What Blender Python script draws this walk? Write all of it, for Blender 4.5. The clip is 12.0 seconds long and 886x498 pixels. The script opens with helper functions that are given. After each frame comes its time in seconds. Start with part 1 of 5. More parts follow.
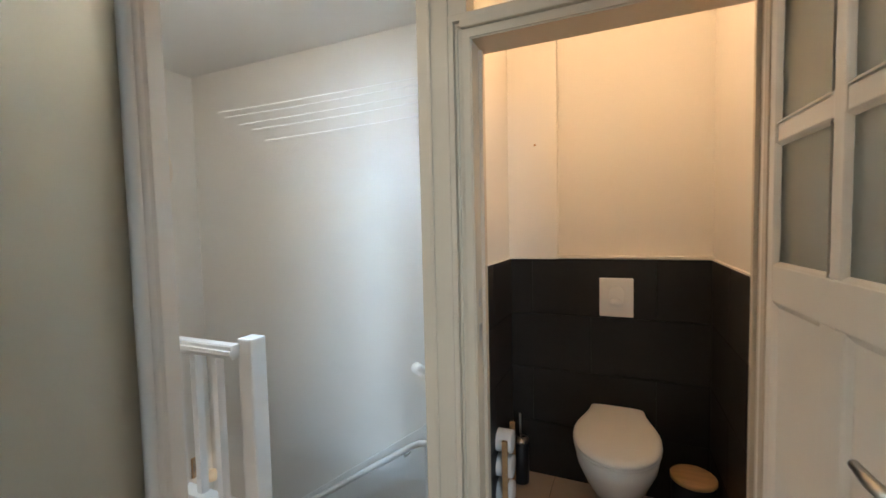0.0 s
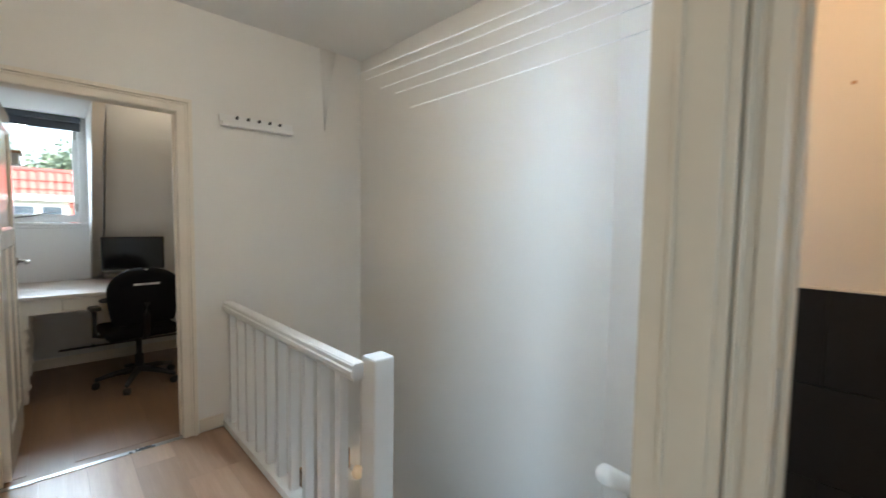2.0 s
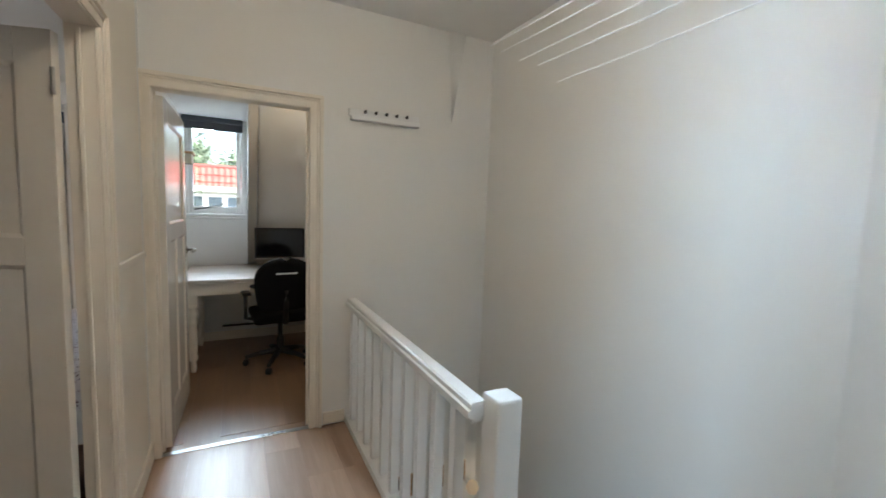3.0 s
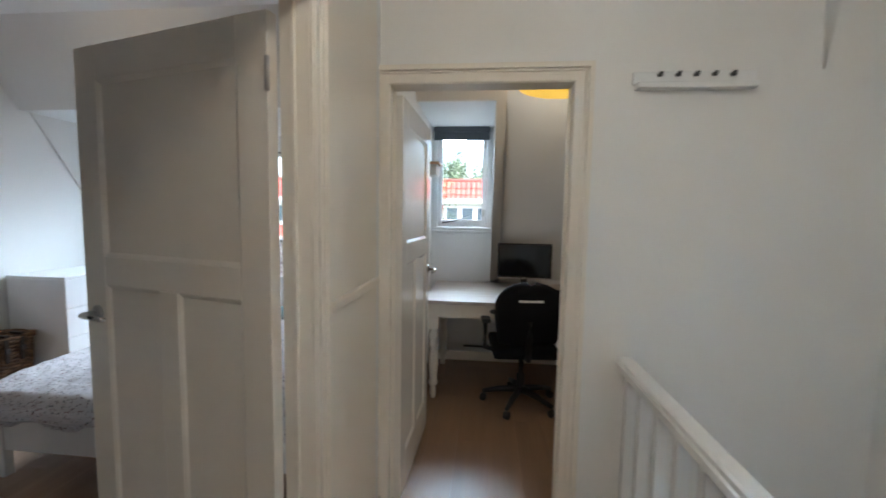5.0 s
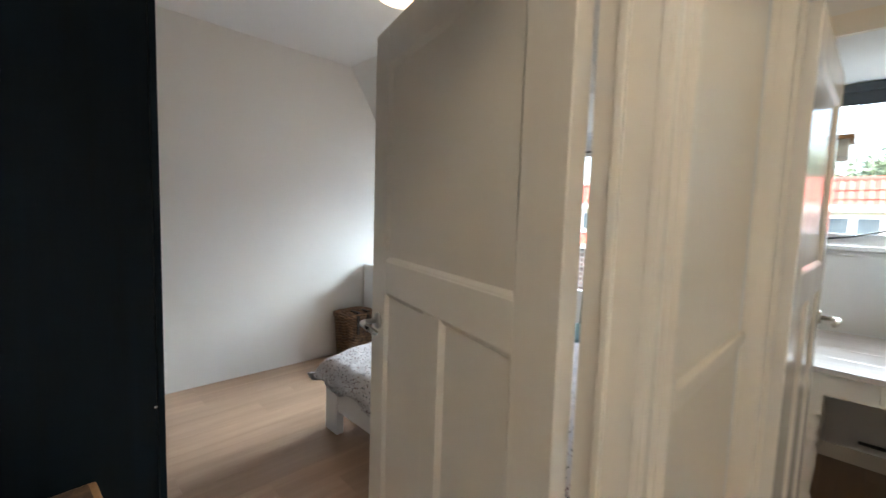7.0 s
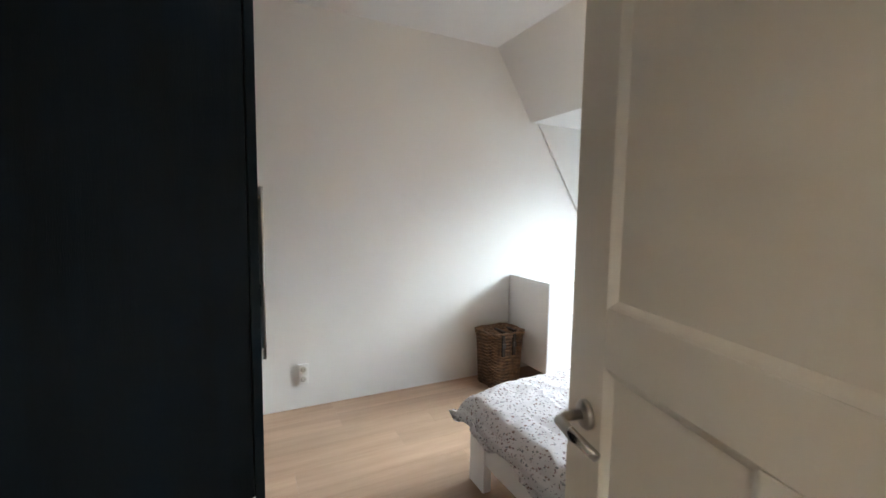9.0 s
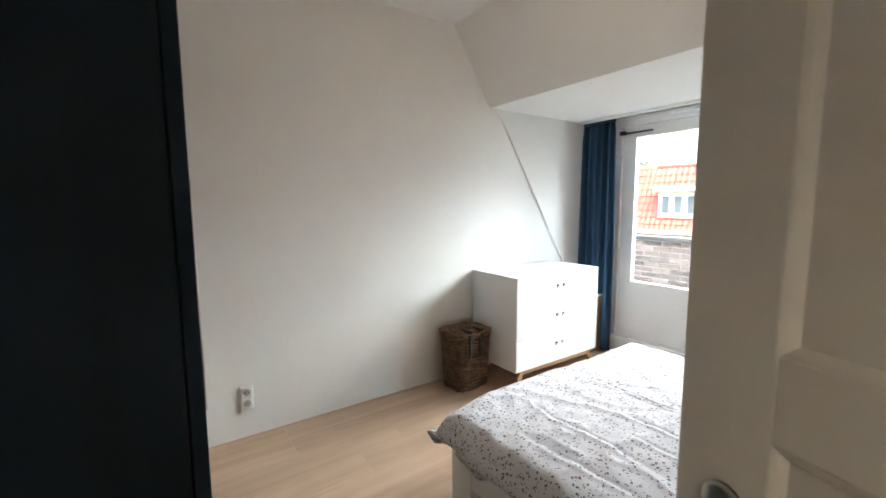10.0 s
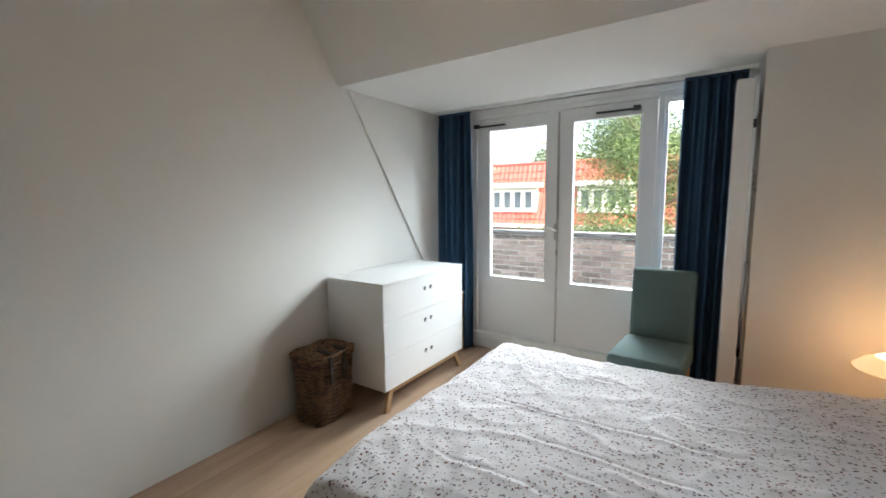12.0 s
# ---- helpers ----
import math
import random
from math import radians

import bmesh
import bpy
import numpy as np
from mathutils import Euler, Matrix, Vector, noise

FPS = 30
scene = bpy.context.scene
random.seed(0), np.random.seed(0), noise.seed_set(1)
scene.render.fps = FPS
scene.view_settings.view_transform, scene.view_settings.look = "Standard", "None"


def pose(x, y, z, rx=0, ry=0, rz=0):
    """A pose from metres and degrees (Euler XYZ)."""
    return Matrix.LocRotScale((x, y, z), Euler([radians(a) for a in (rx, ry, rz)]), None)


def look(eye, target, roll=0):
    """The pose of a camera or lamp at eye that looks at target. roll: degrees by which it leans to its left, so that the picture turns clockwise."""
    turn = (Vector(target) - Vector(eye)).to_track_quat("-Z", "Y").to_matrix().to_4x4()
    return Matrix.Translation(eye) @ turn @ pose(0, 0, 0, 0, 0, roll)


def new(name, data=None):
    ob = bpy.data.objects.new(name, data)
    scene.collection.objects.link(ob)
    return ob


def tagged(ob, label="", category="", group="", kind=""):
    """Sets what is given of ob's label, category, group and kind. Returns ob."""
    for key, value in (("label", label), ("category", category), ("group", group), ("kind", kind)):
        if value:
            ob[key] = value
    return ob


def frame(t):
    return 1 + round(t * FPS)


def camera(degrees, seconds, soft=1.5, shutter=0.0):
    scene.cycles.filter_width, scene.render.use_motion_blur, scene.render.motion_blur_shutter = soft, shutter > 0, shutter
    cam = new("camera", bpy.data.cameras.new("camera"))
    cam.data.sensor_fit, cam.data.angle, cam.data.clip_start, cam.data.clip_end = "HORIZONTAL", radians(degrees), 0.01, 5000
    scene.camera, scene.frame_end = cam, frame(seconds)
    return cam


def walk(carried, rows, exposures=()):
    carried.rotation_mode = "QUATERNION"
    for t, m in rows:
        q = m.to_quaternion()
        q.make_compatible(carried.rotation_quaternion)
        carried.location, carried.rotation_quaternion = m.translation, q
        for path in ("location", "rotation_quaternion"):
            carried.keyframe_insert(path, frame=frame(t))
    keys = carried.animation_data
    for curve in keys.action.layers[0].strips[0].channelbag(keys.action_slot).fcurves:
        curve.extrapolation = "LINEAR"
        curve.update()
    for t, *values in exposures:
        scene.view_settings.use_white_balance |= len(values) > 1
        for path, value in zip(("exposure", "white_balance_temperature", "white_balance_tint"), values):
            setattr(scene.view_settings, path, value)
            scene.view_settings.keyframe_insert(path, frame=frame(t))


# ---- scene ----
cam = camera(94.2, 12.0, soft=1.5, shutter=0.4)
PATH = [
    (0, (0.886, 1.12, 1.377), (0.087, 2.951, 1.269), -1.3),
    (0.5, (0.867, 1.207, 1.381), (-0.031, 2.99, 1.265), -1.3),
    (1, (0.755, 1.352, 1.387), (-0.231, 3.087, 1.263), -1.0),
    (1.5, (0.671, 1.498, 1.395), (-0.559, 3.07, 1.261), -0.3),
    (2, (0.527, 1.661, 1.376), (-0.919, 3.036, 1.25), 0.9),
    (2.5, (0.377, 1.76, 1.419), (-1.265, 2.893, 1.281), 2.8),
    (3, (0.246, 1.826, 1.424), (-1.536, 2.717, 1.243), 1.9),
    (3.2, (0.173, 1.877, 1.425), (-1.663, 2.648, 1.24), 1.5),
    (4.8, (-0.492, 1.899, 1.445), (-2.483, 1.809, 1.277), 1.2),
    (5, (-0.559, 1.866, 1.454), (-2.541, 1.66, 1.283), 1.0),
    (5.5, (-0.719, 1.812, 1.45), (-2.641, 1.28, 1.29), 1.1),
    (6, (-0.892, 1.765, 1.45), (-2.677, 0.875, 1.294), 1.7),
    (6.5, (-1.003, 1.694, 1.449), (-2.58, 0.475, 1.276), 2.1),
    (7, (-1.083, 1.583, 1.437), (-2.482, 0.164, 1.268), 1.9),
    (7.5, (-1.154, 1.441, 1.432), (-2.424, -0.097, 1.295), 1.6),
    (9.3, (-1.325, 0.941, 1.443), (-2.186, -0.855, 1.261), 0.8),
    (9.5, (-1.325, 0.884, 1.447), (-2.249, -0.88, 1.256), 0.4),
    (10, (-1.316, 0.694, 1.451), (-2.446, -0.942, 1.232), -0.3),
    (10.5, (-1.358, 0.555, 1.416), (-2.656, -0.949, 1.185), -0.9),
    (11, (-1.439, 0.428, 1.421), (-2.867, -0.953, 1.185), -0.6),
    (11.5, (-1.503, 0.339, 1.423), (-3.04, -0.919, 1.186), -0.5),
    (12, (-1.534, 0.312, 1.44), (-3.181, -0.796, 1.199), -0.7),
]
EXPOSURE = [(0.0, 2.95, 6250), (1.0, 2.95, 6200), (2.5, 2.75, 6350), (3.2, 2.72, 6300), (5.0, 2.76, 5950), (5.5, 2.78, 6050), (6.0, 2.88, 6050), (6.5, 3.03, 6350), (7.0, 3.15, 6550), (7.7, 3.3, 6650),
            (9.5, 3.35, 6850), (10.0, 3.25, 7000), (10.5, 3.08, 7100), (11.2, 2.84, 7150), (12.0, 2.6, 7050)]
walk(cam, [(t, look(eye, target, roll)) for t, eye, target, roll in PATH],
     exposures=[(t, e, k, 10) for t, e, k in EXPOSURE])

# ---- light ----
world = bpy.data.worlds.new("sky")
scene.world = world
world.use_nodes = True
wt = world.node_tree
sky = wt.nodes.new("ShaderNodeTexSky")
sky.sky_type, sky.sun_disc = "NISHITA", False
sky.sun_elevation, sky.sun_rotation = radians(48), radians(35)
sky.air_density, sky.dust_density, sky.ozone_density = 1.0, 4.0, 0.6
wt.links.new(sky.outputs["Color"], wt.nodes["Background"].inputs["Color"])
wt.nodes["Background"].inputs["Strength"].default_value = 0.15


def lamp(name, kind, m, power, colour, **more):
    data = bpy.data.lights.new(name, kind)
    data.energy, data.color = power, colour
    for key, value in more.items():
        if key == "size": data.size = value
        if key == "size_y": data.shape, data.size_y = "RECTANGLE", value
        if key == "angle": data.angle = value
        if key == "radius": data.shadow_soft_size = value
    ob = new(name, data)
    ob.matrix_world = m
    return ob


DAY = (0.78, 0.905, 1.0)
WARM = (1.0, 0.66, 0.32)
lamp("sun", "SUN", look((10, 14, 22), (0, 0, 0)), 0.6, (1.0, 0.96, 0.93), angle=radians(14))
lamp("daylight_living_room", "AREA", look((3.56, -2.33, 1.7), (-0.3, 3.5, 1.2)), 20, (0.62, 0.82, 1.0), size=1.1, size_y=1.2)
lamp("sky_over_stairs", "AREA", look((-0.495, 2.745, 3.15), (-0.495, 2.746, 0)), 7.5, (0.52, 0.77, 1.0), size=0.23, size_y=0.36)
lamp("sky_over_balcony", "AREA", look((-9.2, -0.7, 3.7), (-3.2, -0.7, 1.0)), 165, DAY, size=4.2, size_y=1.8)
lamp("sky_over_study_dormer", "AREA", look((-6.6, 1.6, 3.2), (-3.9, 1.8, 0.9)), 31, (0.66, 0.85, 1.0), size=1.5, size_y=1.0)
lamp("toilet_bulb", "POINT", pose(0.80, 2.66, 2.36), 1.75, (1.0, 0.61, 0.325), radius=0.06)
lamp("hall_bulb", "POINT", pose(-0.75, 1.95, 2.45), 2.4, (1.0, 0.87, 0.69), radius=0.14)
lamp("office_bulb", "POINT", pose(-3.30, 2.345, 2.30), 0.50, (1.0, 0.92, 0.80), radius=0.08)
lamp("bedroom_bulb", "POINT", pose(-2.72, -0.52, 2.765), 0.4, (1.0, 0.80, 0.58), radius=0.05)
lamp("bedside_bulb", "POINT", pose(-4.24, 1.04, 0.69), 0.4, (1.0, 0.55, 0.27), radius=0.03)
lamp("stair_bulb", "POINT", pose(-2.30, 3.42, -0.68), 0.06, (1.0, 0.80, 0.58), radius=0.03)

# ---- materials ----
def material(name, base, rough=0.5, metal=0.0, vary=0.06, scale=6.0, grain=60.0, bump=0.08, stretch=(1, 1, 1), dark=None, rand=0.0, spec=0.5, coat=0.0):
    """Two scales of tone variation, fine relief and uneven gloss, in metres."""
    m = bpy.data.materials.new(name)
    m.use_nodes = True
    n, l = m.node_tree.nodes, m.node_tree.links
    p = n["Principled BSDF"]
    tc, mp = n.new("ShaderNodeTexCoord"), n.new("ShaderNodeMapping")
    mp.inputs["Scale"].default_value = stretch
    l.new(tc.outputs["Object"], mp.inputs["Vector"])
    vec = mp.outputs["Vector"]
    info = n.new("ShaderNodeObjectInfo")
    if rand:
        off = n.new("ShaderNodeVectorMath")
        off.operation = "MULTIPLY_ADD"
        comb = n.new("ShaderNodeCombineXYZ")
        for k in "XYZ":
            l.new(info.outputs["Random"], comb.inputs[k])
        off.inputs[1].default_value = (37, 53, 71)
        l.new(comb.outputs[0], off.inputs[0])
        l.new(vec, off.inputs[2])
        vec = off.outputs[0]
    big, fine = n.new("ShaderNodeTexNoise"), n.new("ShaderNodeTexNoise")
    big.inputs["Scale"].default_value, fine.inputs["Scale"].default_value = scale, grain
    big.inputs["Detail"].default_value, fine.inputs["Detail"].default_value = 4, 3
    l.new(vec, big.inputs["Vector"])
    l.new(vec, fine.inputs["Vector"])
    mix = n.new("ShaderNodeMath")
    mix.operation = "MULTIPLY_ADD"
    mix.inputs[1].default_value = 0.35
    l.new(fine.outputs["Fac"], mix.inputs[0])
    l.new(big.outputs["Fac"], mix.inputs[2])
    ramp = n.new("ShaderNodeValToRGB")
    d = dark or tuple(c * (1 - 2 * vary) for c in base)
    ramp.color_ramp.elements[0].position, ramp.color_ramp.elements[1].position = 0.4, 0.95
    ramp.color_ramp.elements[0].color, ramp.color_ramp.elements[1].color = (*d, 1), (*base, 1)
    l.new(mix.outputs[0], ramp.inputs["Fac"])
    col = ramp.outputs["Color"]
    if rand:
        hsv = n.new("ShaderNodeHueSaturation")
        mr = n.new("ShaderNodeMapRange")
        mr.inputs["To Min"].default_value, mr.inputs["To Max"].default_value = 1 - rand, 1 + rand
        l.new(info.outputs["Random"], mr.inputs["Value"])
        l.new(mr.outputs[0], hsv.inputs["Value"])
        l.new(col, hsv.inputs["Color"])
        col = hsv.outputs["Color"]
    l.new(col, p.inputs["Base Color"])
    rr = n.new("ShaderNodeMapRange")
    rr.inputs["To Min"].default_value, rr.inputs["To Max"].default_value = max(rough - 0.06, 0.02), min(rough + 0.08, 1)
    l.new(big.outputs["Fac"], rr.inputs["Value"])
    l.new(rr.outputs[0], p.inputs["Roughness"])
    p.inputs["Metallic"].default_value = metal
    p.inputs["Specular IOR Level"].default_value = spec
    p.inputs["Coat Weight"].default_value = coat
    if bump:
        b = n.new("ShaderNodeBump")
        b.inputs["Strength"].default_value, b.inputs["Distance"].default_value = bump, 0.004
        l.new(mix.outputs[0], b.inputs["Height"])
        l.new(b.outputs[0], p.inputs["Normal"])
    return m


def glass(name, colour=(1, 1, 1), rough=0.0):
    m = bpy.data.materials.new(name)
    m.use_nodes = True
    p = m.node_tree.nodes["Principled BSDF"]
    p.inputs["Base Color"].default_value = (*colour, 1)
    p.inputs["Transmission Weight"].default_value, p.inputs["Roughness"].default_value, p.inputs["IOR"].default_value = 1, rough, 1.45
    return m


def glowing(name, colour, strength):
    m = bpy.data.materials.new(name)
    m.use_nodes = True
    p = m.node_tree.nodes["Principled BSDF"]
    p.inputs["Base Color"].default_value = (*colour, 1)
    p.inputs["Emission Color"].default_value, p.inputs["Emission Strength"].default_value = (*colour, 1), strength
    return m


def printed_cotton(name):
    """White cotton with small scattered sprigs in plum, brown and grey-green."""
    m = material(name, (0.65, 0.622, 0.642), 0.9, vary=0.03, scale=5, grain=400, bump=0.25)
    n, l = m.node_tree.nodes, m.node_tree.links
    p = n["Principled BSDF"]
    ground = p.inputs["Base Color"].links[0].from_socket
    tc = n.new("ShaderNodeTexCoord")
    warp = n.new("ShaderNodeTexNoise")
    warp.inputs["Scale"].default_value = 120
    add = n.new("ShaderNodeVectorMath")
    add.operation = "MULTIPLY_ADD"
    add.inputs[1].default_value = (0.017, 0.017, 0.017)
    l.new(tc.outputs["Object"], warp.inputs["Vector"])
    l.new(warp.outputs["Color"], add.inputs[0])
    l.new(tc.outputs["Object"], add.inputs[2])
    for scale, size, pal in ((50, 0.27, ((0.13, 0.07, 0.09), (0.18, 0.09, 0.07), (0.15, 0.16, 0.18))), (60, 0.25, ((0.26, 0.28, 0.25), (0.36, 0.25, 0.27), (0.20, 0.20, 0.24)))):
        v = n.new("ShaderNodeTexVoronoi")
        v.inputs["Scale"].default_value = scale
        l.new(add.outputs[0], v.inputs["Vector"])
        mask = n.new("ShaderNodeMath")
        mask.operation = "LESS_THAN"
        mask.inputs[1].default_value = size
        l.new(v.outputs["Distance"], mask.inputs[0])
        sep = n.new("ShaderNodeSeparateColor")
        l.new(v.outputs["Color"], sep.inputs[0])
        keep = n.new("ShaderNodeMath")
        keep.operation = "GREATER_THAN"
        keep.inputs[1].default_value = 0.12
        l.new(sep.outputs[1], keep.inputs[0])
        both = n.new("ShaderNodeMath")
        both.operation = "MULTIPLY"
        l.new(mask.outputs[0], both.inputs[0])
        l.new(keep.outputs[0], both.inputs[1])
        ramp = n.new("ShaderNodeValToRGB")
        ramp.color_ramp.interpolation = "CONSTANT"
        for k, c in enumerate(pal):
            e = ramp.color_ramp.elements[k] if k < 2 else ramp.color_ramp.elements.new(0.66)
            e.position, e.color = k / 3, (*c, 1)
        l.new(sep.outputs[0], ramp.inputs["Fac"])
        mx = n.new("ShaderNodeMix")
        mx.data_type = "RGBA"
        l.new(both.outputs[0], mx.inputs["Factor"])
        l.new(ground, mx.inputs["A"])
        l.new(ramp.outputs["Color"], mx.inputs["B"])
        ground = mx.outputs["Result"]
    l.new(ground, p.inputs["Base Color"])
    return m


M = {}
M["wall"] = material("wall_paint", (0.80, 0.785, 0.755), 0.85, vary=0.015, scale=1.5, grain=140, bump=0.10)
M["wc_wall"] = material("toilet_wall_paint", (0.80, 0.77, 0.70), 0.8, vary=0.02, scale=2, grain=120, bump=0.10)
M["ceiling"] = material("ceiling_paint", (0.82, 0.815, 0.80), 0.9, vary=0.012, scale=1.2, grain=120, bump=0.08)
M["gloss"] = material("gloss_cream_paint", (0.80, 0.73, 0.63), 0.30, vary=0.02, scale=3, grain=35, bump=0.10)
M["gloss_door"] = material("gloss_white_door_paint", (0.80, 0.75, 0.67), 0.15, vary=0.02, scale=3, grain=35, bump=0.08)
M["satin"] = material("satin_cream_paint", (0.80, 0.735, 0.635), 0.42, vary=0.02, scale=3, grain=60, bump=0.08)
# cream gloss with the toilet frame's weak, warm light mixed into its colour
M["dim_cream"] = material("dimmed_cream_gloss_paint", (0.57, 0.475, 0.35), 0.32, vary=0.03, scale=3, grain=35, bump=0.12)
M["white"] = material("satin_white_paint", (0.82, 0.82, 0.81), 0.35, vary=0.015, scale=3, grain=40, bump=0.06)
M["lacquer"] = material("white_lacquer", (0.83, 0.83, 0.83), 0.30, vary=0.01, scale=2, grain=60, bump=0.02)
M["plank"] = material("oak_laminate", (0.50, 0.338, 0.235), 0.36, scale=2.6, grain=22, bump=0.04, stretch=(0.35, 6, 6), dark=(0.355, 0.225, 0.150), rand=0.15)
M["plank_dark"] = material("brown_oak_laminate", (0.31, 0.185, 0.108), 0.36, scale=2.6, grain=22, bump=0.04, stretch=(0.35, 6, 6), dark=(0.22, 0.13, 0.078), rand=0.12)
M["under"] = material("dark_underlay", (0.06, 0.045, 0.035), 0.9)
M["oak"] = material("light_oak", (0.50, 0.30, 0.15), 0.5, scale=4, grain=40, bump=0.08, stretch=(6, 6, 0.6), dark=(0.33, 0.18, 0.085))
M["walnut"] = material("dark_brown_wood", (0.15, 0.075, 0.038), 0.45, scale=4, grain=40, bump=0.08, stretch=(0.6, 6, 6), dark=(0.085, 0.04, 0.02))
M["navy"] = material("navy_woodgrain_board", (0.0065, 0.017, 0.029), 0.55, scale=3, grain=90, bump=0.25, stretch=(8, 8, 0.5), dark=(0.004, 0.009, 0.015), spec=0.18)
M["steel"] = material("brushed_steel", (0.55, 0.53, 0.50), 0.28, metal=1.0, vary=0.05, grain=200, bump=0.03)
M["dark_metal"] = material("dark_metal", (0.10, 0.10, 0.10), 0.4, metal=0.9)
M["tile"] = material("anthracite_tile", (0.024, 0.021, 0.018), 0.5, scale=4, grain=50, bump=0.12, dark=(0.013, 0.011, 0.009), rand=0.15, spec=0.35)
M["grout"] = material("dark_grout", (0.035, 0.033, 0.03), 0.9)
M["floor_tile"] = material("toilet_floor_tile", (0.36, 0.29, 0.23), 0.5, scale=6, grain=60, rand=0.05)
M["ceramic"] = material("glazed_ceramic", (0.83, 0.81, 0.78), 0.08, vary=0.008, bump=0.0, coat=0.4)
M["plastic"] = material("white_plastic", (0.80, 0.79, 0.76), 0.3, vary=0.01, bump=0.02)
M["bamboo"] = material("bamboo", (0.50, 0.30, 0.14), 0.5, scale=5, grain=60, stretch=(1, 8, 8), dark=(0.34, 0.19, 0.08))
M["black"] = material("black_plastic", (0.007, 0.007, 0.008), 0.45, grain=200, bump=0.05)
M["mesh_black"] = material("black_fabric", (0.007, 0.007, 0.009), 0.95, grain=500, bump=0.35, spec=0.2)
M["screen"] = material("dark_screen", (0.006, 0.006, 0.007), 0.12, vary=0.0, bump=0.0)
M["wicker"] = material("brown_wicker", (0.30, 0.165, 0.085), 0.55, scale=26, grain=140, bump=0.3, dark=(0.032, 0.017, 0.010), rand=0.1)
M["leather"] = material("dark_leather", (0.03, 0.02, 0.017), 0.5, grain=150, bump=0.3)
M["cotton"] = printed_cotton("floral_cotton")
M["linen"] = material("mattress_linen", (0.75, 0.74, 0.72), 0.9, grain=300, bump=0.2)
M["curtain"] = material("navy_curtain", (0.020, 0.066, 0.128), 0.95, scale=6, grain=600, bump=0.3, vary=0.12)
M["green"] = material("sage_green_upholstery", (0.108, 0.168, 0.163), 0.95, scale=6, grain=500, bump=0.35, vary=0.05)
M["paper"] = material("toilet_paper", (0.82, 0.81, 0.79), 0.95, grain=200, bump=0.2)
M["glass"] = glass("window_glass", (0.97, 0.99, 0.985))
M["frosted"] = glass("frosted_glass", (0.86, 0.88, 0.80), 0.5)
M["blind"] = material("grey_roller_blind", (0.10, 0.11, 0.125), 0.9, grain=300, bump=0.1)
M["brick"] = material("weathered_brick", (0.24, 0.19, 0.175), 0.92, scale=16, grain=90, bump=0.5, dark=(0.10, 0.075, 0.068), rand=0.45)
M["mortar"] = material("lime_mortar", (0.60, 0.585, 0.56), 0.95, grain=90, bump=0.4)
M["coping"] = material("dark_coping_slate", (0.075, 0.075, 0.078), 0.7, scale=6, grain=50, bump=0.2, rand=0.15)
M["roof"] = material("red_roof_tile", (0.56, 0.135, 0.105), 0.75, scale=1.5, grain=14, bump=0.2, dark=(0.44, 0.095, 0.075))
M["house"] = material("red_house_brick", (0.34, 0.16, 0.12), 0.9, scale=1, grain=12, bump=0.3)
M["pane"] = material("far_window_pane", (0.11, 0.15, 0.18), 0.10, vary=0.1, scale=1.0, bump=0)
M["leaf"] = material("green_leaf", (0.16, 0.235, 0.085), 0.6, scale=0.8, grain=6, dark=(0.08, 0.13, 0.045), bump=0)
# leaf green paled to put the haze of distance into the colour
M["leaf_hazed"] = material("hazed_far_foliage", (0.22, 0.30, 0.20), 0.7, scale=0.5, grain=4, dark=(0.13, 0.19, 0.11), bump=0)
M["bark"] = material("bark", (0.12, 0.09, 0.065), 0.9, grain=30, bump=0.5)
M["grass"] = material("garden_ground", (0.10, 0.13, 0.05), 0.95, scale=0.3, grain=3, bump=0.3)
M["deck"] = material("balcony_bitumen", (0.10, 0.10, 0.10), 0.9, grain=60, bump=0.3)
M["stair"] = material("stair_paint_grey", (0.50, 0.47, 0.44), 0.45, grain=40, bump=0.05)
M["stair_wall"] = M["wall"]
M["picture"] = material("faded_picture", (0.42, 0.33, 0.24), 0.6, scale=14, grain=40, dark=(0.06, 0.045, 0.035), rand=0.2)
M["rope"] = material("white_plastic_line", (0.88, 0.88, 0.88), 0.5, bump=0)
M["globe"] = glowing("lit_globe", (1.0, 0.78, 0.52), 0.02)
M["yellow_shade"] = glowing("lit_yellow_shade", (1.0, 0.60, 0.07), 0.12)
M["warm_shade"] = glowing("lit_warm_shade", (1.0, 0.74, 0.42), 0.35)
M["lit_fabric"] = glowing("lit_bedside_shade", (1.0, 0.70, 0.38), 0.13)


# ---- building helpers ----
def box(bm, x0, x1, y0, y1, z0, z1, bevel=0.0, m=None):
    g = bmesh.ops.create_cube(bm, size=1.0)["verts"]
    lo, hi = (min(x0, x1), min(y0, y1), min(z0, z1)), (max(x0, x1), max(y0, y1), max(z0, z1))
    for v in g:
        v.co = Vector([lo[i] + (v.co[i] + 0.5) * (hi[i] - lo[i]) for i in range(3)])
    if bevel:
        edges = list({e for v in g for e in v.link_edges})
        r = bmesh.ops.bevel(bm, geom=edges, offset=bevel, segments=2, affect="EDGES", profile=0.6)
        g = list({v for f in r["faces"] for v in f.verts} | {v for v in g if v.is_valid})
    if m is not None:
        bmesh.ops.transform(bm, matrix=m, verts=[v for v in g if v.is_valid])
    return bm


def B(*dims, bevel=0.003, m=None):
    return box(bmesh.new(), *dims, bevel=bevel, m=m)


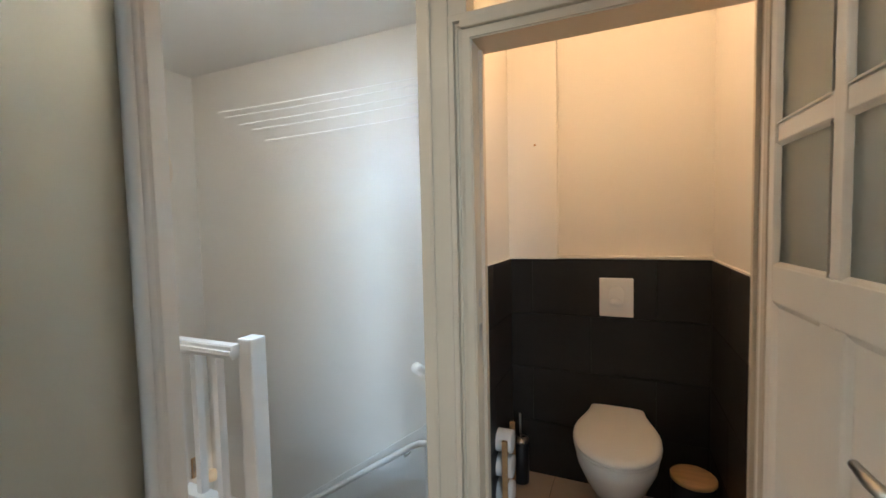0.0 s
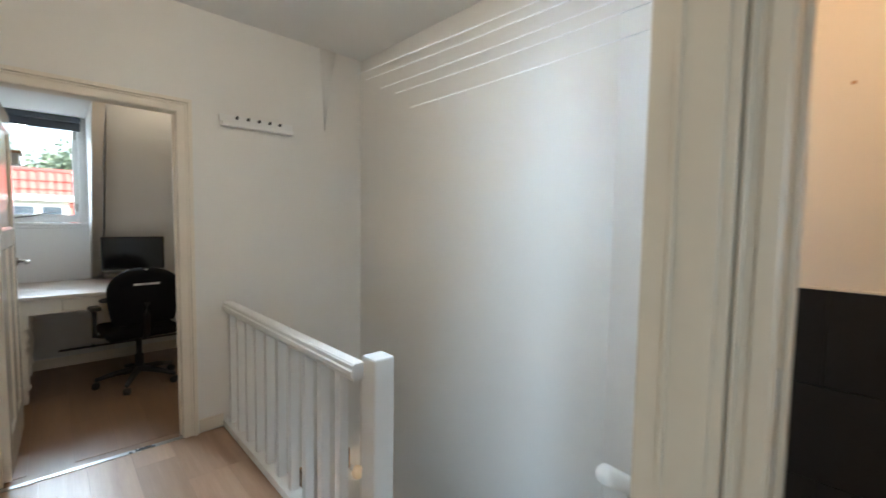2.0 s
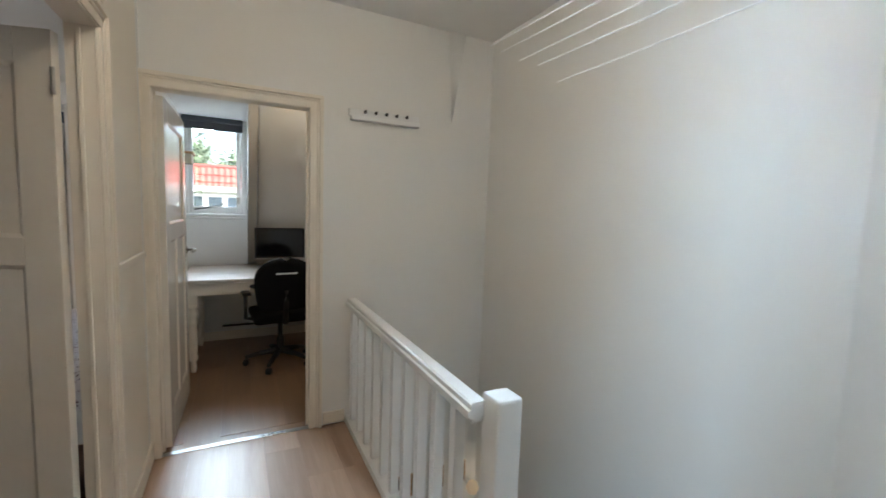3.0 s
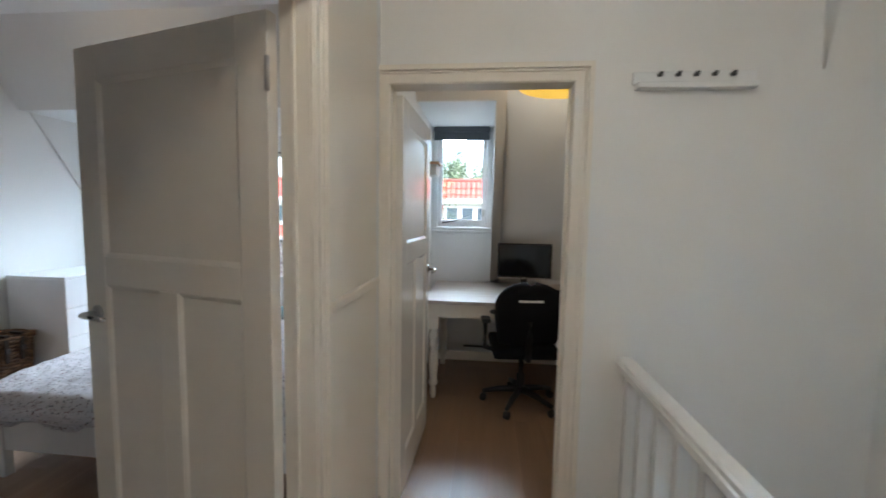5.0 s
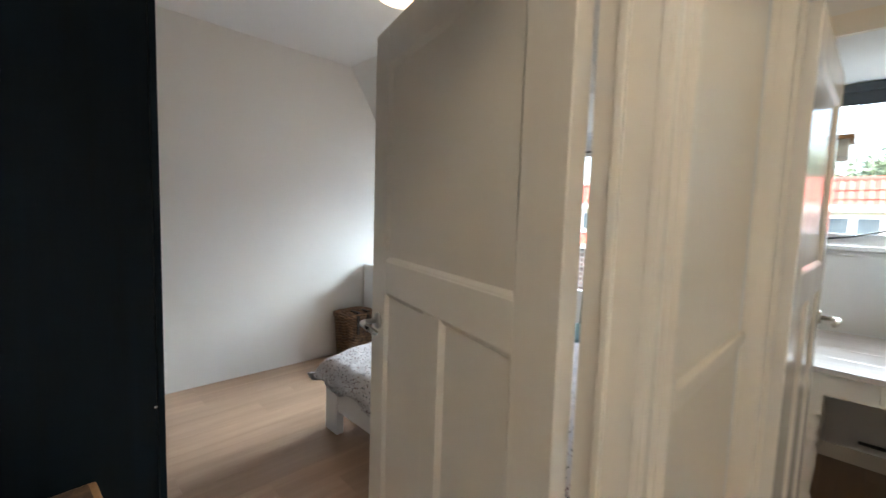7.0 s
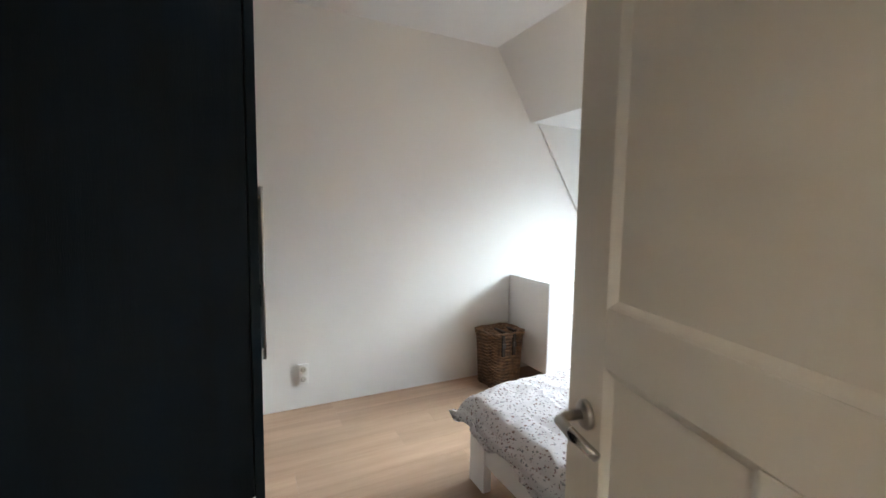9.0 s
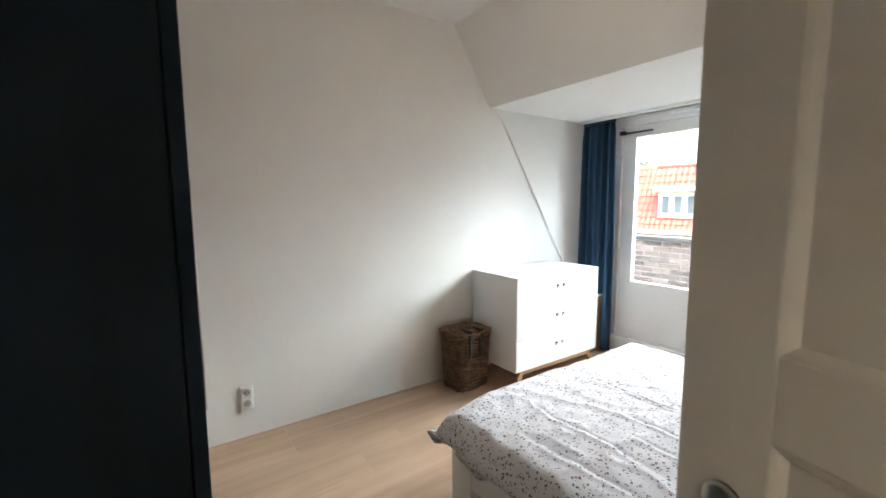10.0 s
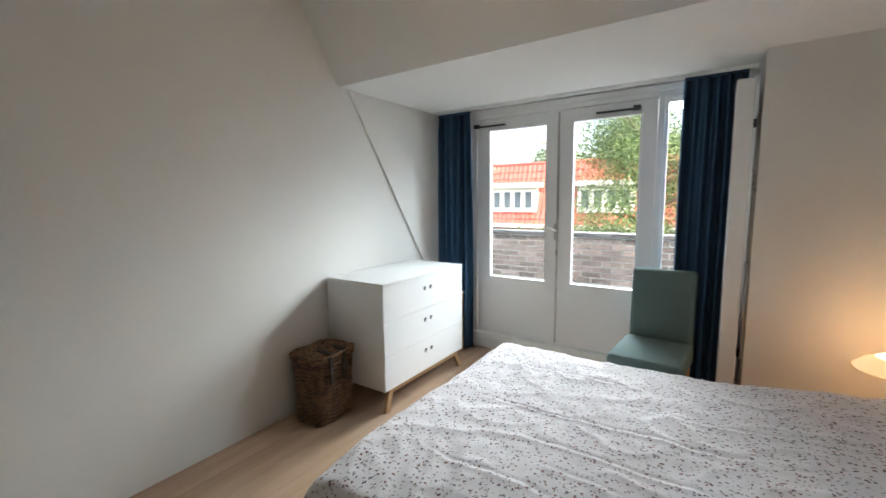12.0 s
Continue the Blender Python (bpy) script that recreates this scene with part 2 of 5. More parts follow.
def prism(points, axis, a, b):
    """A solid from a closed outline in the plane across the axis, from a to b along it."""
    bm = bmesh.new()
    put = {"x": lambda u, v, w: (w, u, v), "y": lambda u, v, w: (u, w, v), "z": lambda u, v, w: (u, v, w)}[axis]
    lo, hi = [bm.verts.new(put(u, v, a)) for u, v in points], [bm.verts.new(put(u, v, b)) for u, v in points]
    bm.faces.new(lo), bm.faces.new(hi)
    for i in range(len(points)):
        j = (i + 1) % len(points)
        bm.faces.new((lo[i], lo[j], hi[j], hi[i]))
    bmesh.ops.recalc_face_normals(bm, faces=bm.faces)
    return bm


def lathe(profile, steps=28, m=None):
    """A turned solid from (radius, height) pairs."""
    bm = bmesh.new()
    rings = []
    for r, z in profile:
        rings.append([bm.verts.new((r * math.cos(a), r * math.sin(a), z)) for a in (2 * math.pi * k / steps for k in range(steps))])
    for lo, hi in zip(rings, rings[1:]):
        for k in range(steps):
            bm.faces.new((lo[k], lo[(k + 1) % steps], hi[(k + 1) % steps], hi[k]))
    bm.faces.new(rings[0]), bm.faces.new(rings[-1])
    bmesh.ops.recalc_face_normals(bm, faces=bm.faces)
    if m is not None:
        bm.transform(m)
    return bm


def tube(points, r, steps=12, cap=True):
    """A round bar along points."""
    bm = bmesh.new()
    pts = [Vector(p) for p in points]
    rings = []
    up = Vector((0, 0, 1))
    for i, p in enumerate(pts):
        d = (pts[min(i + 1, len(pts) - 1)] - pts[max(i - 1, 0)]).normalized()
        s = d.cross(up)
        s = (s if s.length > 1e-3 else d.cross(Vector((1, 0, 0)))).normalized()
        t = s.cross(d)
        rad = r[i] if isinstance(r, (list, tuple)) else r
        rings.append([bm.verts.new(p + rad * (math.cos(a) * s + math.sin(a) * t)) for a in (2 * math.pi * k / steps for k in range(steps))])
    for lo, hi in zip(rings, rings[1:]):
        for k in range(steps):
            bm.faces.new((lo[k], lo[(k + 1) % steps], hi[(k + 1) % steps], hi[k]))
    if cap:
        bm.faces.new(rings[0]), bm.faces.new(rings[-1])
    bmesh.ops.recalc_face_normals(bm, faces=bm.faces)
    return bm


def finish(name, bm, mat, smooth=False):
    me = bpy.data.meshes.new(name)
    if smooth:
        for f in bm.faces:
            f.smooth = True
    bm.to_mesh(me)
    bm.free()
    me.materials.append(mat)
    return new(name, me)


def part(name, bm, mat, parent, label="", smooth=False):
    ob = finish(name, bm, mat, smooth)
    ob.parent = parent
    return tagged(ob, label) if label else ob


def piece(name, mesh, parent, loc, rz=0.0):
    ob = new(name, mesh)
    ob.parent = parent
    ob.location, ob.rotation_euler = loc, (0, 0, rz)
    return ob


def thing(name, label, category, m=None, group=""):
    ob = new(name)
    ob.empty_display_size = 0.1
    if m is not None:
        ob.matrix_world = m
    return tagged(ob, label, category, group)


def structure(name, bm, mat, label="", category="wall"):
    return tagged(finish(name, bm, mat), label, category, kind="structure")


def boxes(rows, bevel=0.0):
    bm = bmesh.new()
    for r in rows:
        box(bm, *r, bevel=bevel)
    return bm


# ---- large structure ----
WX, NY, SY = -2.405, 3.505, 1.382     # hall: west, north and south faces
GX, GS, SD, CY = -4.58, 1.33, 2.28, 1.918   # study: window face, south face, dormer ceiling, cheek face
BS, FX = -2.026, -5.0                 # bedroom south face, window wall face
HC, BC, DC = 2.66, 2.83, 2.25         # ceilings: hall, bedroom, dormer
DOWN = -2.7


def slope_x(z):
    return -3.682 - (DC - z) / 1.55


structure("wall_hall_west", boxes([(WX - 0.1, WX, 2.259, NY, 0, BC), (WX - 0.1, WX, SY, 2.259, 2.05, BC),
                                   (WX - 0.1, WX, 2.30, NY, DOWN, 0)]), M["wall"], "white painted plaster wall of the landing")
structure("wall_north", boxes([(-5.1, 1.5, NY, NY + 0.1, DOWN, BC)]), M["wall"], "white painted plaster wall along the stairs")
structure("wall_stair_corner", prism([(-0.30, NY), (0.25, 2.955), (0.25, NY)], "z", DOWN, HC), M["wall"], "white canted plaster wall at the stair turn")
structure("wall_toilet_west", boxes([(0.25, 0.305, 2.42, NY, DOWN, HC)]), M["wall"], "white plaster wall between stairs and toilet")
structure("wall_toilet_north", boxes([(0.305, 1.279, 3.365, NY, 0, 1.20), (0.305, 0.571, 3.357, NY, 1.20, HC), (0.571, 1.279, 3.40, NY, 1.20, HC)]), M["wc_wall"], "cream plaster wall above dark toilet tiles")
structure("wall_toilet_west_lining", boxes([(0.3052, 0.311, 2.56, 3.357, 0, HC)]), M["wc_wall"], "cream plaster wall inside the toilet")
structure("wall_toilet_east", boxes([(1.279, 1.38, 2.42, NY, 0, HC)]), M["wc_wall"], "cream plaster wall of the toilet")
structure("wall_toilet_south", boxes([(0.305, 0.40, 2.43, 2.56, 0, HC), (1.25, 1.279, 2.43, 2.56, 0, HC), (0.40, 1.25, 2.43, 2.56, 2.50, HC)]), M["wall"], "white plaster wall round the toilet door")
structure("wall_hall_south", boxes([(-4.68, WX - 0.1, 1.24, GS, 0, BC), (WX - 0.1, -1.697, 1.30, SY, 0, BC), (-0.753, 0.25, 1.30, SY, 0, BC), (-1.697, -0.753, 1.30, SY, 2.062, BC)]), M["wall"], "white plaster wall between landing and bedroom")
structure("wall_entry", boxes([(0.15, 0.25, 0.80, 1.30, 0, BC), (0.25, 0.89, 0.80, 0.90, 0, BC), (1.72, 1.85, 0.80, 0.90, 0, BC), (0.89, 1.72, 0.80, 0.90, 2.05, BC)]), M["wall"], "white plaster wall with the living room doorway")
structure("wall_hall_east", boxes([(1.85, 1.95, 0.80, 2.56, 0, BC), (1.38, 1.85, 2.46, 2.56, 0, BC)]), M["wall"], "white plaster wall at the landing's end")
structure("wall_living_room", boxes([(0.05, 0.15, -3.1, 1.30, 0, BC), (3.6, 3.7, -3.1, -2.95, 0, BC), (3.6, 3.7, -1.7, 0.9, 0, BC), (3.6, 3.7, -2.95, -1.7, 0, 0.85), (3.6, 3.7, -2.95, -1.7, 2.35, BC), (1.95, 3.6, 0.8, 0.9, 0, BC),
                                     (0.15, 3.6, -3.1, -3.0, 0, BC)]), M["wall"], "white plaster living room walls with one window")
structure("wall_bedroom_south", boxes([(-5.1, -0.62, BS - 0.1, BS, -0.3, BC + 0.1)]), M["wall"], "long white painted bedroom wall")
structure("wall_bedroom_east", boxes([(-0.72, -0.62, BS, 1.30, 0, BC)]), M["wall"], "white bedroom wall behind the wardrobe")
structure("wall_windows", boxes([(FX - 0.1, FX, BS, -1.68, -0.3, DC + 0.2), (FX - 0.1, FX, -1.68, 0.49, -0.3, 0.15), (FX - 0.1, FX, -1.68, 0.49, 2.215, DC + 0.2),
                                 (FX - 0.1, FX, 0.49, 1.30, -0.3, DC + 0.2)]), M["wall"], "white dormer wall with French doors")
structure("wall_study_window", boxes([(GX - 0.1, GX, GS - 0.09, 1.345, -0.3, SD + 0.2), (GX - 0.1, GX, 1.345, 1.90, -0.3, 1.31), (GX - 0.1, GX, 1.345, 1.90, 2.27, SD + 0.2),
                                      (GX - 0.1, GX, 1.90, 2.0, -0.3, SD + 0.2)]), M["white"], "white dormer wall below and round the study window")
structure("wall_closet", boxes([(FX, -4.53, 0.478, 1.24, 0, DC)]), M["wall"], "white boxed-in wall beside the dormer")
structure("wall_office_knee", boxes([(-4.70, -4.60, 2.0, NY, 0, 0.86)]), M["wall"], "low white knee wall under the sloping roof")
structure("wall_dormer_cheek", prism([(slope_x(0.5), 0.5), (slope_x(SD), SD), (GX, SD), (GX, 0.5)], "y", CY, 2.0), M["wall"], "white dormer cheek of the study")

structure("ceiling_hall", boxes([(WX, -0.62, 0.9, NY, HC, HC + 0.5), (-0.37, 1.85, 0.9, NY, HC, HC + 0.5), (-0.62, -0.37, 0.9, 2.56, HC, HC + 0.5), (-0.62, -0.37, 2.93, NY, HC, HC + 0.5), (0.15, 3.6, -3.0, 0.8, HC, HC + 0.3)]), M["ceiling"], "flat white ceiling", "ceiling")
structure("ceiling_bedroom", boxes([(-3.305, -0.72, BS, 1.30, BC, BC + 0.15)]), M["ceiling"], "flat white bedroom ceiling", "ceiling")
structure("ceiling_slope", prism([(slope_x(DC), DC), (slope_x(BC), BC), (slope_x(BC), BC + 0.15), (slope_x(DC) - 0.15, DC + 0.15)], "y", BS, 1.30), M["wall"], "sloping white bedroom ceiling", "ceiling")
structure("ceiling_dormer", boxes([(FX, slope_x(DC) - 0.002, BS, 1.30, DC, DC + 0.12)]), M["ceiling"], "low white dormer ceiling", "ceiling")
structure("ceiling_study", boxes([(slope_x(HC), WX - 0.1, GS, NY, HC, HC + 0.15), (GX, slope_x(SD) - 0.002, GS, CY, SD, SD + 0.12)]), M["ceiling"], "white study ceiling", "ceiling")
structure("ceiling_study_slope", prism([(slope_x(0.1), 0.1), (slope_x(HC), HC), (slope_x(HC), HC + 0.15), (slope_x(0.1) - 0.15, 0.15)], "y", 2.0, NY), M["wall"], "sloping white roof lining of the study", "ceiling")
structure("ceiling_study_slope_upper", prism([(slope_x(SD), SD), (slope_x(HC), HC), (slope_x(HC), HC + 0.15), (slope_x(SD) - 0.15, SD + 0.15)], "y", GS, 2.0), M["wall"], "sloping white lining above the study dormer", "ceiling")

floor_hall = structure("floor_hall", boxes([(WX, 1.85, 0.8, 2.46, -0.25, -0.012), (-0.73, 0.25, 2.46, 2.56, -0.25, -0.012), (0.25, 1.85, 2.46, NY, -0.25, -0.012)]), M["under"], "oak laminate landing floor", "floor")
floor_bedroom = structure("floor_bedroom", boxes([(FX, -0.72, BS, 1.30, -0.25, -0.012), (-1.697, -0.753, 1.30, 1.4, -0.25, -0.013)]), M["under"], "pale oak laminate bedroom floor", "floor")
floor_office = structure("floor_office", boxes([(-4.7, WX - 0.1, GS, NY, -0.25, -0.012), (WX - 0.1, WX - 0.001, 1.396, 2.27, -0.25, -0.012)]), M["under"], "oak laminate study floor", "floor")
structure("floor_living_room", boxes([(0.15, 3.6, -3.0, 0.8, -0.25, -0.002)]), M["plank"], "oak laminate living room floor", "floor")
structure("floor_lower_hall", boxes([(WX, 0.22, 1.0, NY, DOWN - 0.1, DOWN)]), M["stair"], "floor at the foot of the stairs", "floor")
structure("wall_stair_south", boxes([(WX, 0.22, 2.36, 2.46, DOWN, -0.25)]), M["wall"], "white wall under the landing")
structure("floor_edge", boxes([(WX, -0.73, 2.46, 2.475, -0.26, -0.002)]), M["white"], "white painted landing edge board", "trim")


# ---- door joinery ----
def casing(name, x0, x1, z1, depth, label, m, mat, head=0.055):
    """Door lining and stepped architrave in a wall along local x; the visible face is at local y = 0, looking to -y."""
    t = tagged(new(name), label, "door frame", kind="structure")
    t.matrix_world = m
    for side, (a, b, s) in enumerate(((x0 - 0.035, x0, 1), (x1, x1 + 0.035, -1))):
        part("jamb", B(a, b, 0, depth, 0, z1, bevel=0.002), mat, t)
        part("door_stop", B(b if s > 0 else a - 0.012, b + 0.012 if s > 0 else a, depth * 0.45, depth * 0.6, 0, z1 - 0.012, bevel=0.002), mat, t)
    part("lintel", B(x0 - 0.035, x1 + 0.035, 0, depth, z1 + 0.0005, z1 + 0.031, bevel=0.002), mat, t)
    for k, (i, w, d) in enumerate(((0.0, 0.075, 0.012), (0.004, 0.030, 0.018), (0.046, 0.053, 0.020), (0.058, 0.078, 0.030))):
        bm = bmesh.new()
        e = 0.0006 * k
        for a, b in ((x0 - w, x0 - i + 0.002), (x1 + i - 0.002, x1 + w)):
            box(bm, a, b, -d, -0.0005 - e, 0.001, z1 + i, bevel=0.003)
        box(bm, x0 - w, x1 + w, -d - 0.0004, -0.0005 - e, z1 + i - 0.002, z1 + w * head / 0.055, bevel=0.003)
        part("architrave", bm, mat, t)
    return t


def lever(parent, x, z, side, reach=-1, mat=None):
    """A lever handle with a round rose on one face of a door. side: -1 or 1 across the leaf; reach: way of the lever."""
    mat = mat or M["steel"]
    y = side * 0.02
    rose = part("door_handle", lathe([(0.026, 0), (0.026, 0.006), (0.022, 0.010), (0.010, 0.012)], 24, pose(x, y, z, -90 * side)), mat, parent, "brushed steel lever handle", True)
    bar = tube([(x, y, z), (x, y + side * 0.045, z), (x + reach * 0.012, y + side * 0.058, z), (x + reach * 0.06, y + side * 0.060, z), (x + reach * 0.115, y + side * 0.052, z - 0.004)], [0.009, 0.009, 0.010, 0.010, 0.008])
    part("lever", bar, mat, rose, "", True)


def panel_leaf(t, w, h, mat, upper="panel", cols=2, mid=1.20, rail=0.10, stile=0.11, glassrows=2, thick=0.038, bar=0.03, top=0.115):
    """A door leaf from x 0 (hinge) to w, centred on y 0: stiles, rails, lower panels, upper panel or glazing."""
    y = thick / 2
    for a, b in ((0, stile), (w - stile, w)):
        part("stile", B(a, b, -y, y, 0.008, h, bevel=0.003), mat, t)
    for a, b in ((0.008, 0.21), (mid, mid + rail), (h - top, h)):
        part("rail", B(stile, w - stile, -y, y, a, b, bevel=0.003), mat, t)
    inner = w - 2 * stile
    mull = 0.085
    pw = (inner - mull * (cols - 1)) / cols
    for k in range(cols):
        a = stile + k * (pw + mull)
        part("panel", B(a - 0.005, a + pw + 0.005, -0.008, 0.008, 0.2, mid + 0.01, bevel=0.001), mat, t)
        bead(t, a, a + pw, 0.21, mid, y, mat)
        if k:
            part("muntin", B(a - mull, a, -y, y, 0.21, mid, bevel=0.003), mat, t)
    z0, z1 = mid + rail, h - top
    if upper == "panel":
        part("panel", B(stile - 0.005, w - stile + 0.005, -0.008, 0.008, z0 - 0.01, z1 + 0.01, bevel=0.001), mat, t)
        bead(t, stile, w - stile, z0, z1, y, mat)
    else:
        gw, gh = (inner - bar * (upper - 1)) / upper, (z1 - z0 - bar * (glassrows - 1)) / glassrows
        for i in range(upper):
            for j in range(glassrows):
                a, b = stile + i * (gw + bar), z0 + j * (gh + bar)
                part("pane", B(a - 0.006, a + gw + 0.006, -0.003, 0.003, b - 0.006, b + gh + 0.006, bevel=0), M["frosted"], t, "frosted glass pane")
                bead(t, a, a + gw, b, b + gh, y, mat, 0.010)
        for i in range(1, upper):
            a = stile + i * (gw + bar)
            part("muntin", B(a - bar, a, -y + 0.004, y - 0.004, z0, z1, bevel=0.004), mat, t)
        for j in range(1, glassrows):
            b = z0 + j * (gh + bar)
            part("muntin", B(stile, w - stile, -y + 0.006, y - 0.006, b - bar, b, bevel=0.004), mat, t)


def bead(t, x0, x1, z0, z1, y, mat, w=0.014):
    """Bevelled bead on both faces round a sunk panel."""
    bm = bmesh.new()
    for s in (-1, 1):
        ring = [[bm.verts.new(p) for p in ((a, s * d, b), (c, s * d, b), (c, s * d, e), (a, s * d, e))] for a, c, b, e, d in
                ((x0, x1, z0, z1, y - 0.001), (x0 + w * 0.4, x1 - w * 0.4, z0 + w * 0.4, z1 - w * 0.4, y - 0.004), (x0 + w, x1 - w, z0 + w, z1 - w, 0.0085))]
        for lo, hi in zip(ring, ring[1:]):
            for k in range(4):
                bm.faces.new((lo[k], lo[(k + 1) % 4], hi[(k + 1) % 4], hi[k]))
    bmesh.ops.recalc_face_normals(bm, faces=bm.faces)
    part("bead", bm, mat, t)


# study doorway (wall along y, seen from +x)
casing("door_frame_study", 1.43, 2.222, 2.018, 0.1, "cream painted stepped door frame of the study", pose(WX, 0, 0, 0, 0, 90), M["satin"])
casing("door_frame_bedroom", 0.79, 1.66, 2.03, 0.085, "cream painted stepped door frame of the bedroom", pose(0, SY, 0, 0, 0, 180), M["gloss"])
wf = casing("door_frame_toilet", 0.435, 1.225, 1.985, 0.13, "cream painted toilet door frame with a transom light", pose(0, 2.43, 0), M["dim_cream"])
part("transom_bar", B(0.40, 1.25, -0.03, 0.13, 2.018, 2.055, bevel=0.006), M["dim_cream"], wf)
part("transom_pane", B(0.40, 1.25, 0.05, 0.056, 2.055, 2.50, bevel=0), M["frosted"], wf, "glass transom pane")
part("transom_post", B(0.355, 0.425, -0.024, 0.11, 2.055, 2.52, bevel=0.003), M["dim_cream"], wf)
part("transom_post", B(1.235, 1.30, -0.024, 0.11, 2.055, 2.52, bevel=0.003), M["dim_cream"], wf)
part("corner_board", B(0.2485, 0.362, -0.034, 0.0, 0, 2.60, bevel=0.004), M["dim_cream"], wf)
part("corner_bead", B(0.288, 0.300, -0.040, -0.03, 0, 2.60, bevel=0.004), M["dim_cream"], wf)
for z in (0.98, 1.10):
    part("strike_plate", B(0.4345, 0.4375, 0.02, 0.045, z, z + 0.06, bevel=0.001), M["steel"], wf, "worn steel strike plate")

door = thing("door_bedroom", "cream panelled bedroom door standing open into the room", "door", pose(-1.676, 1.268, 0, 0, 0, -105.2))
panel_leaf(door, 0.853, 1.995, M["gloss"], stile=0.112, mid=1.186)
lever(door, 0.785, 1.085, 1)
lever(door, 0.785, 1.085, -1)
for z in (0.22, 1.78):
    part("hinge", tube([(-0.004, 0.024, z), (-0.004, 0.024, z + 0.09)], 0.007), M["steel"], door, "", True)

door = thing("door_study", "glossy white panelled study door standing open", "door", pose(WX - 0.075, 1.452, 0, 0, 0, 178.6))
panel_leaf(door, 0.785, 1.995, M["gloss_door"])
lever(door, 0.735, 1.09, -1)

door = thing("door_toilet", "cream toilet door with frosted panes standing open", "door", pose(1.243, 2.475, 0, 0, 0, -87))
panel_leaf(door, 0.74, 1.975, M["gloss"], upper=2, glassrows=2, mid=1.172, rail=0.09, stile=0.09, bar=0.045, top=0.065)
lever(door, 0.685, 1.015, -1)

door = thing("door_living_room", "white glazed living room door standing open", "door", pose(0.905, 0.915, 0, 0, 0, 135.2))
panel_leaf(door, 0.715, 2.03, M["white"], upper=1, glassrows=1, mid=0.62, rail=0.09, stile=0.07, cols=2)
for a in (0.600, 0.625):
    part("glazing_bead", tube([(a, -0.014, 0.72), (a, -0.014, 1.90)], 0.006, 8), M["white"], door, "", True)
bm = bmesh.new()
bmesh.ops.create_uvsphere(bm, u_segments=24, v_segments=14, radius=1.0, matrix=pose(0.748, 0, 1.456) @ Matrix.Diagonal((0.046, 0.012, 0.027, 1)))
part("edge_guard", bm, M["gloss"], door, "cream rubber guard on the door edge", True)
lf = casing("door_frame_living_room", 0.93, 1.68, 2.03, 0.1, "white painted living room door frame", pose(0, 0.80, 0), M["gloss"])

# lower dado on the short wall beside the bedroom door
tr = tagged(new("trim_dado"), "cream panelled lining beside the bedroom door", "trim", kind="structure")
part("dado_panel", B(-2.33, -1.79, SY, SY + 0.004, 0.0, 1.14, bevel=0.001), M["satin"], tr)
part("upper_panel", B(-2.33, -1.79, SY, SY + 0.003, 1.17, HC, bevel=0.001), M["satin"], tr)
part("dado_rail", B(-2.34, -1.79, SY, SY + 0.018, 1.135, 1.170, bevel=0.007), M["gloss"], tr)
part("edge_board", B(-1.79, -1.735, SY, SY + 0.010, 0.0, HC, bevel=0.002), M["gloss"], tr)
part("baseboard", B(-2.39, -1.79, SY, SY + 0.016, 0, 0.10, bevel=0.004), M["gloss"], tr)
part("baseboard", B(WX, WX + 0.014, 2.31, 2.45, 0.012, 0.09, bevel=0.003), M["gloss"], tr)


# ---- floors, plank by plank ----
def planks(parent, x0, x1, y0, y1, rows_at, mat="plank", mesh_cache={}):
    rng = random.Random(rows_at)
    L, W = 1.30, 0.192
    y = y0
    while y < y1 - 0.01:
        w = round(min(W, y1 - y), 3)
        x = x0 - rng.choice((0.1, 0.45, 0.8, 1.1))
        while x < x1 - 0.005:
            a, b = max(x, x0), min(x + L, x1)
            n = round(b - a, 2)
            if n > 0.02:
                key = (n, w, mat)
                if key not in mesh_cache:
                    bm = B(0.0002, n - 0.0002, 0.0002, w - 0.0002, -0.011, 0.0, bevel=0.0007)
                    me = bpy.data.meshes.new("plank")
                    bm.to_mesh(me)
                    bm.free()
                    me.materials.append(M[mat])
                    mesh_cache[key] = me
                piece("plank", mesh_cache[key], parent, (a, y, 0))
            x += L
        y += W


# ---- stair railing ----
rl = thing("stair_railing", "white painted wooden stair railing with square newel post", "railing")
part("newel_post", B(-0.815, -0.725, 2.512, 2.604, -0.02, 0.864, bevel=0.010), M["white"], rl)
part("handrail", prism([(2.456, 0.793), (2.462, 0.786), (2.526, 0.786), (2.532, 0.793), (2.532, 0.812), (2.524, 0.816), (2.524, 0.832), (2.516, 0.838), (2.472, 0.838), (2.464, 0.832), (2.464, 0.816), (2.456, 0.812)], "x", WX, -0.80), M["white"], rl)
part("fillet", B(WX, -0.805, 2.472, 2.516, 0.768, 0.787, bevel=0.003), M["white"], rl)
part("base_rail", B(WX, -0.80, 2.450, 2.526, 0.0, 0.045, bevel=0.005), M["white"], rl)
for k in range(10):
    x = WX + 0.075 + k * 0.155
    part("baluster", B(x - 0.019, x + 0.019, 2.474, 2.516, 0.04, 0.775, bevel=0.004), M["white"], rl)

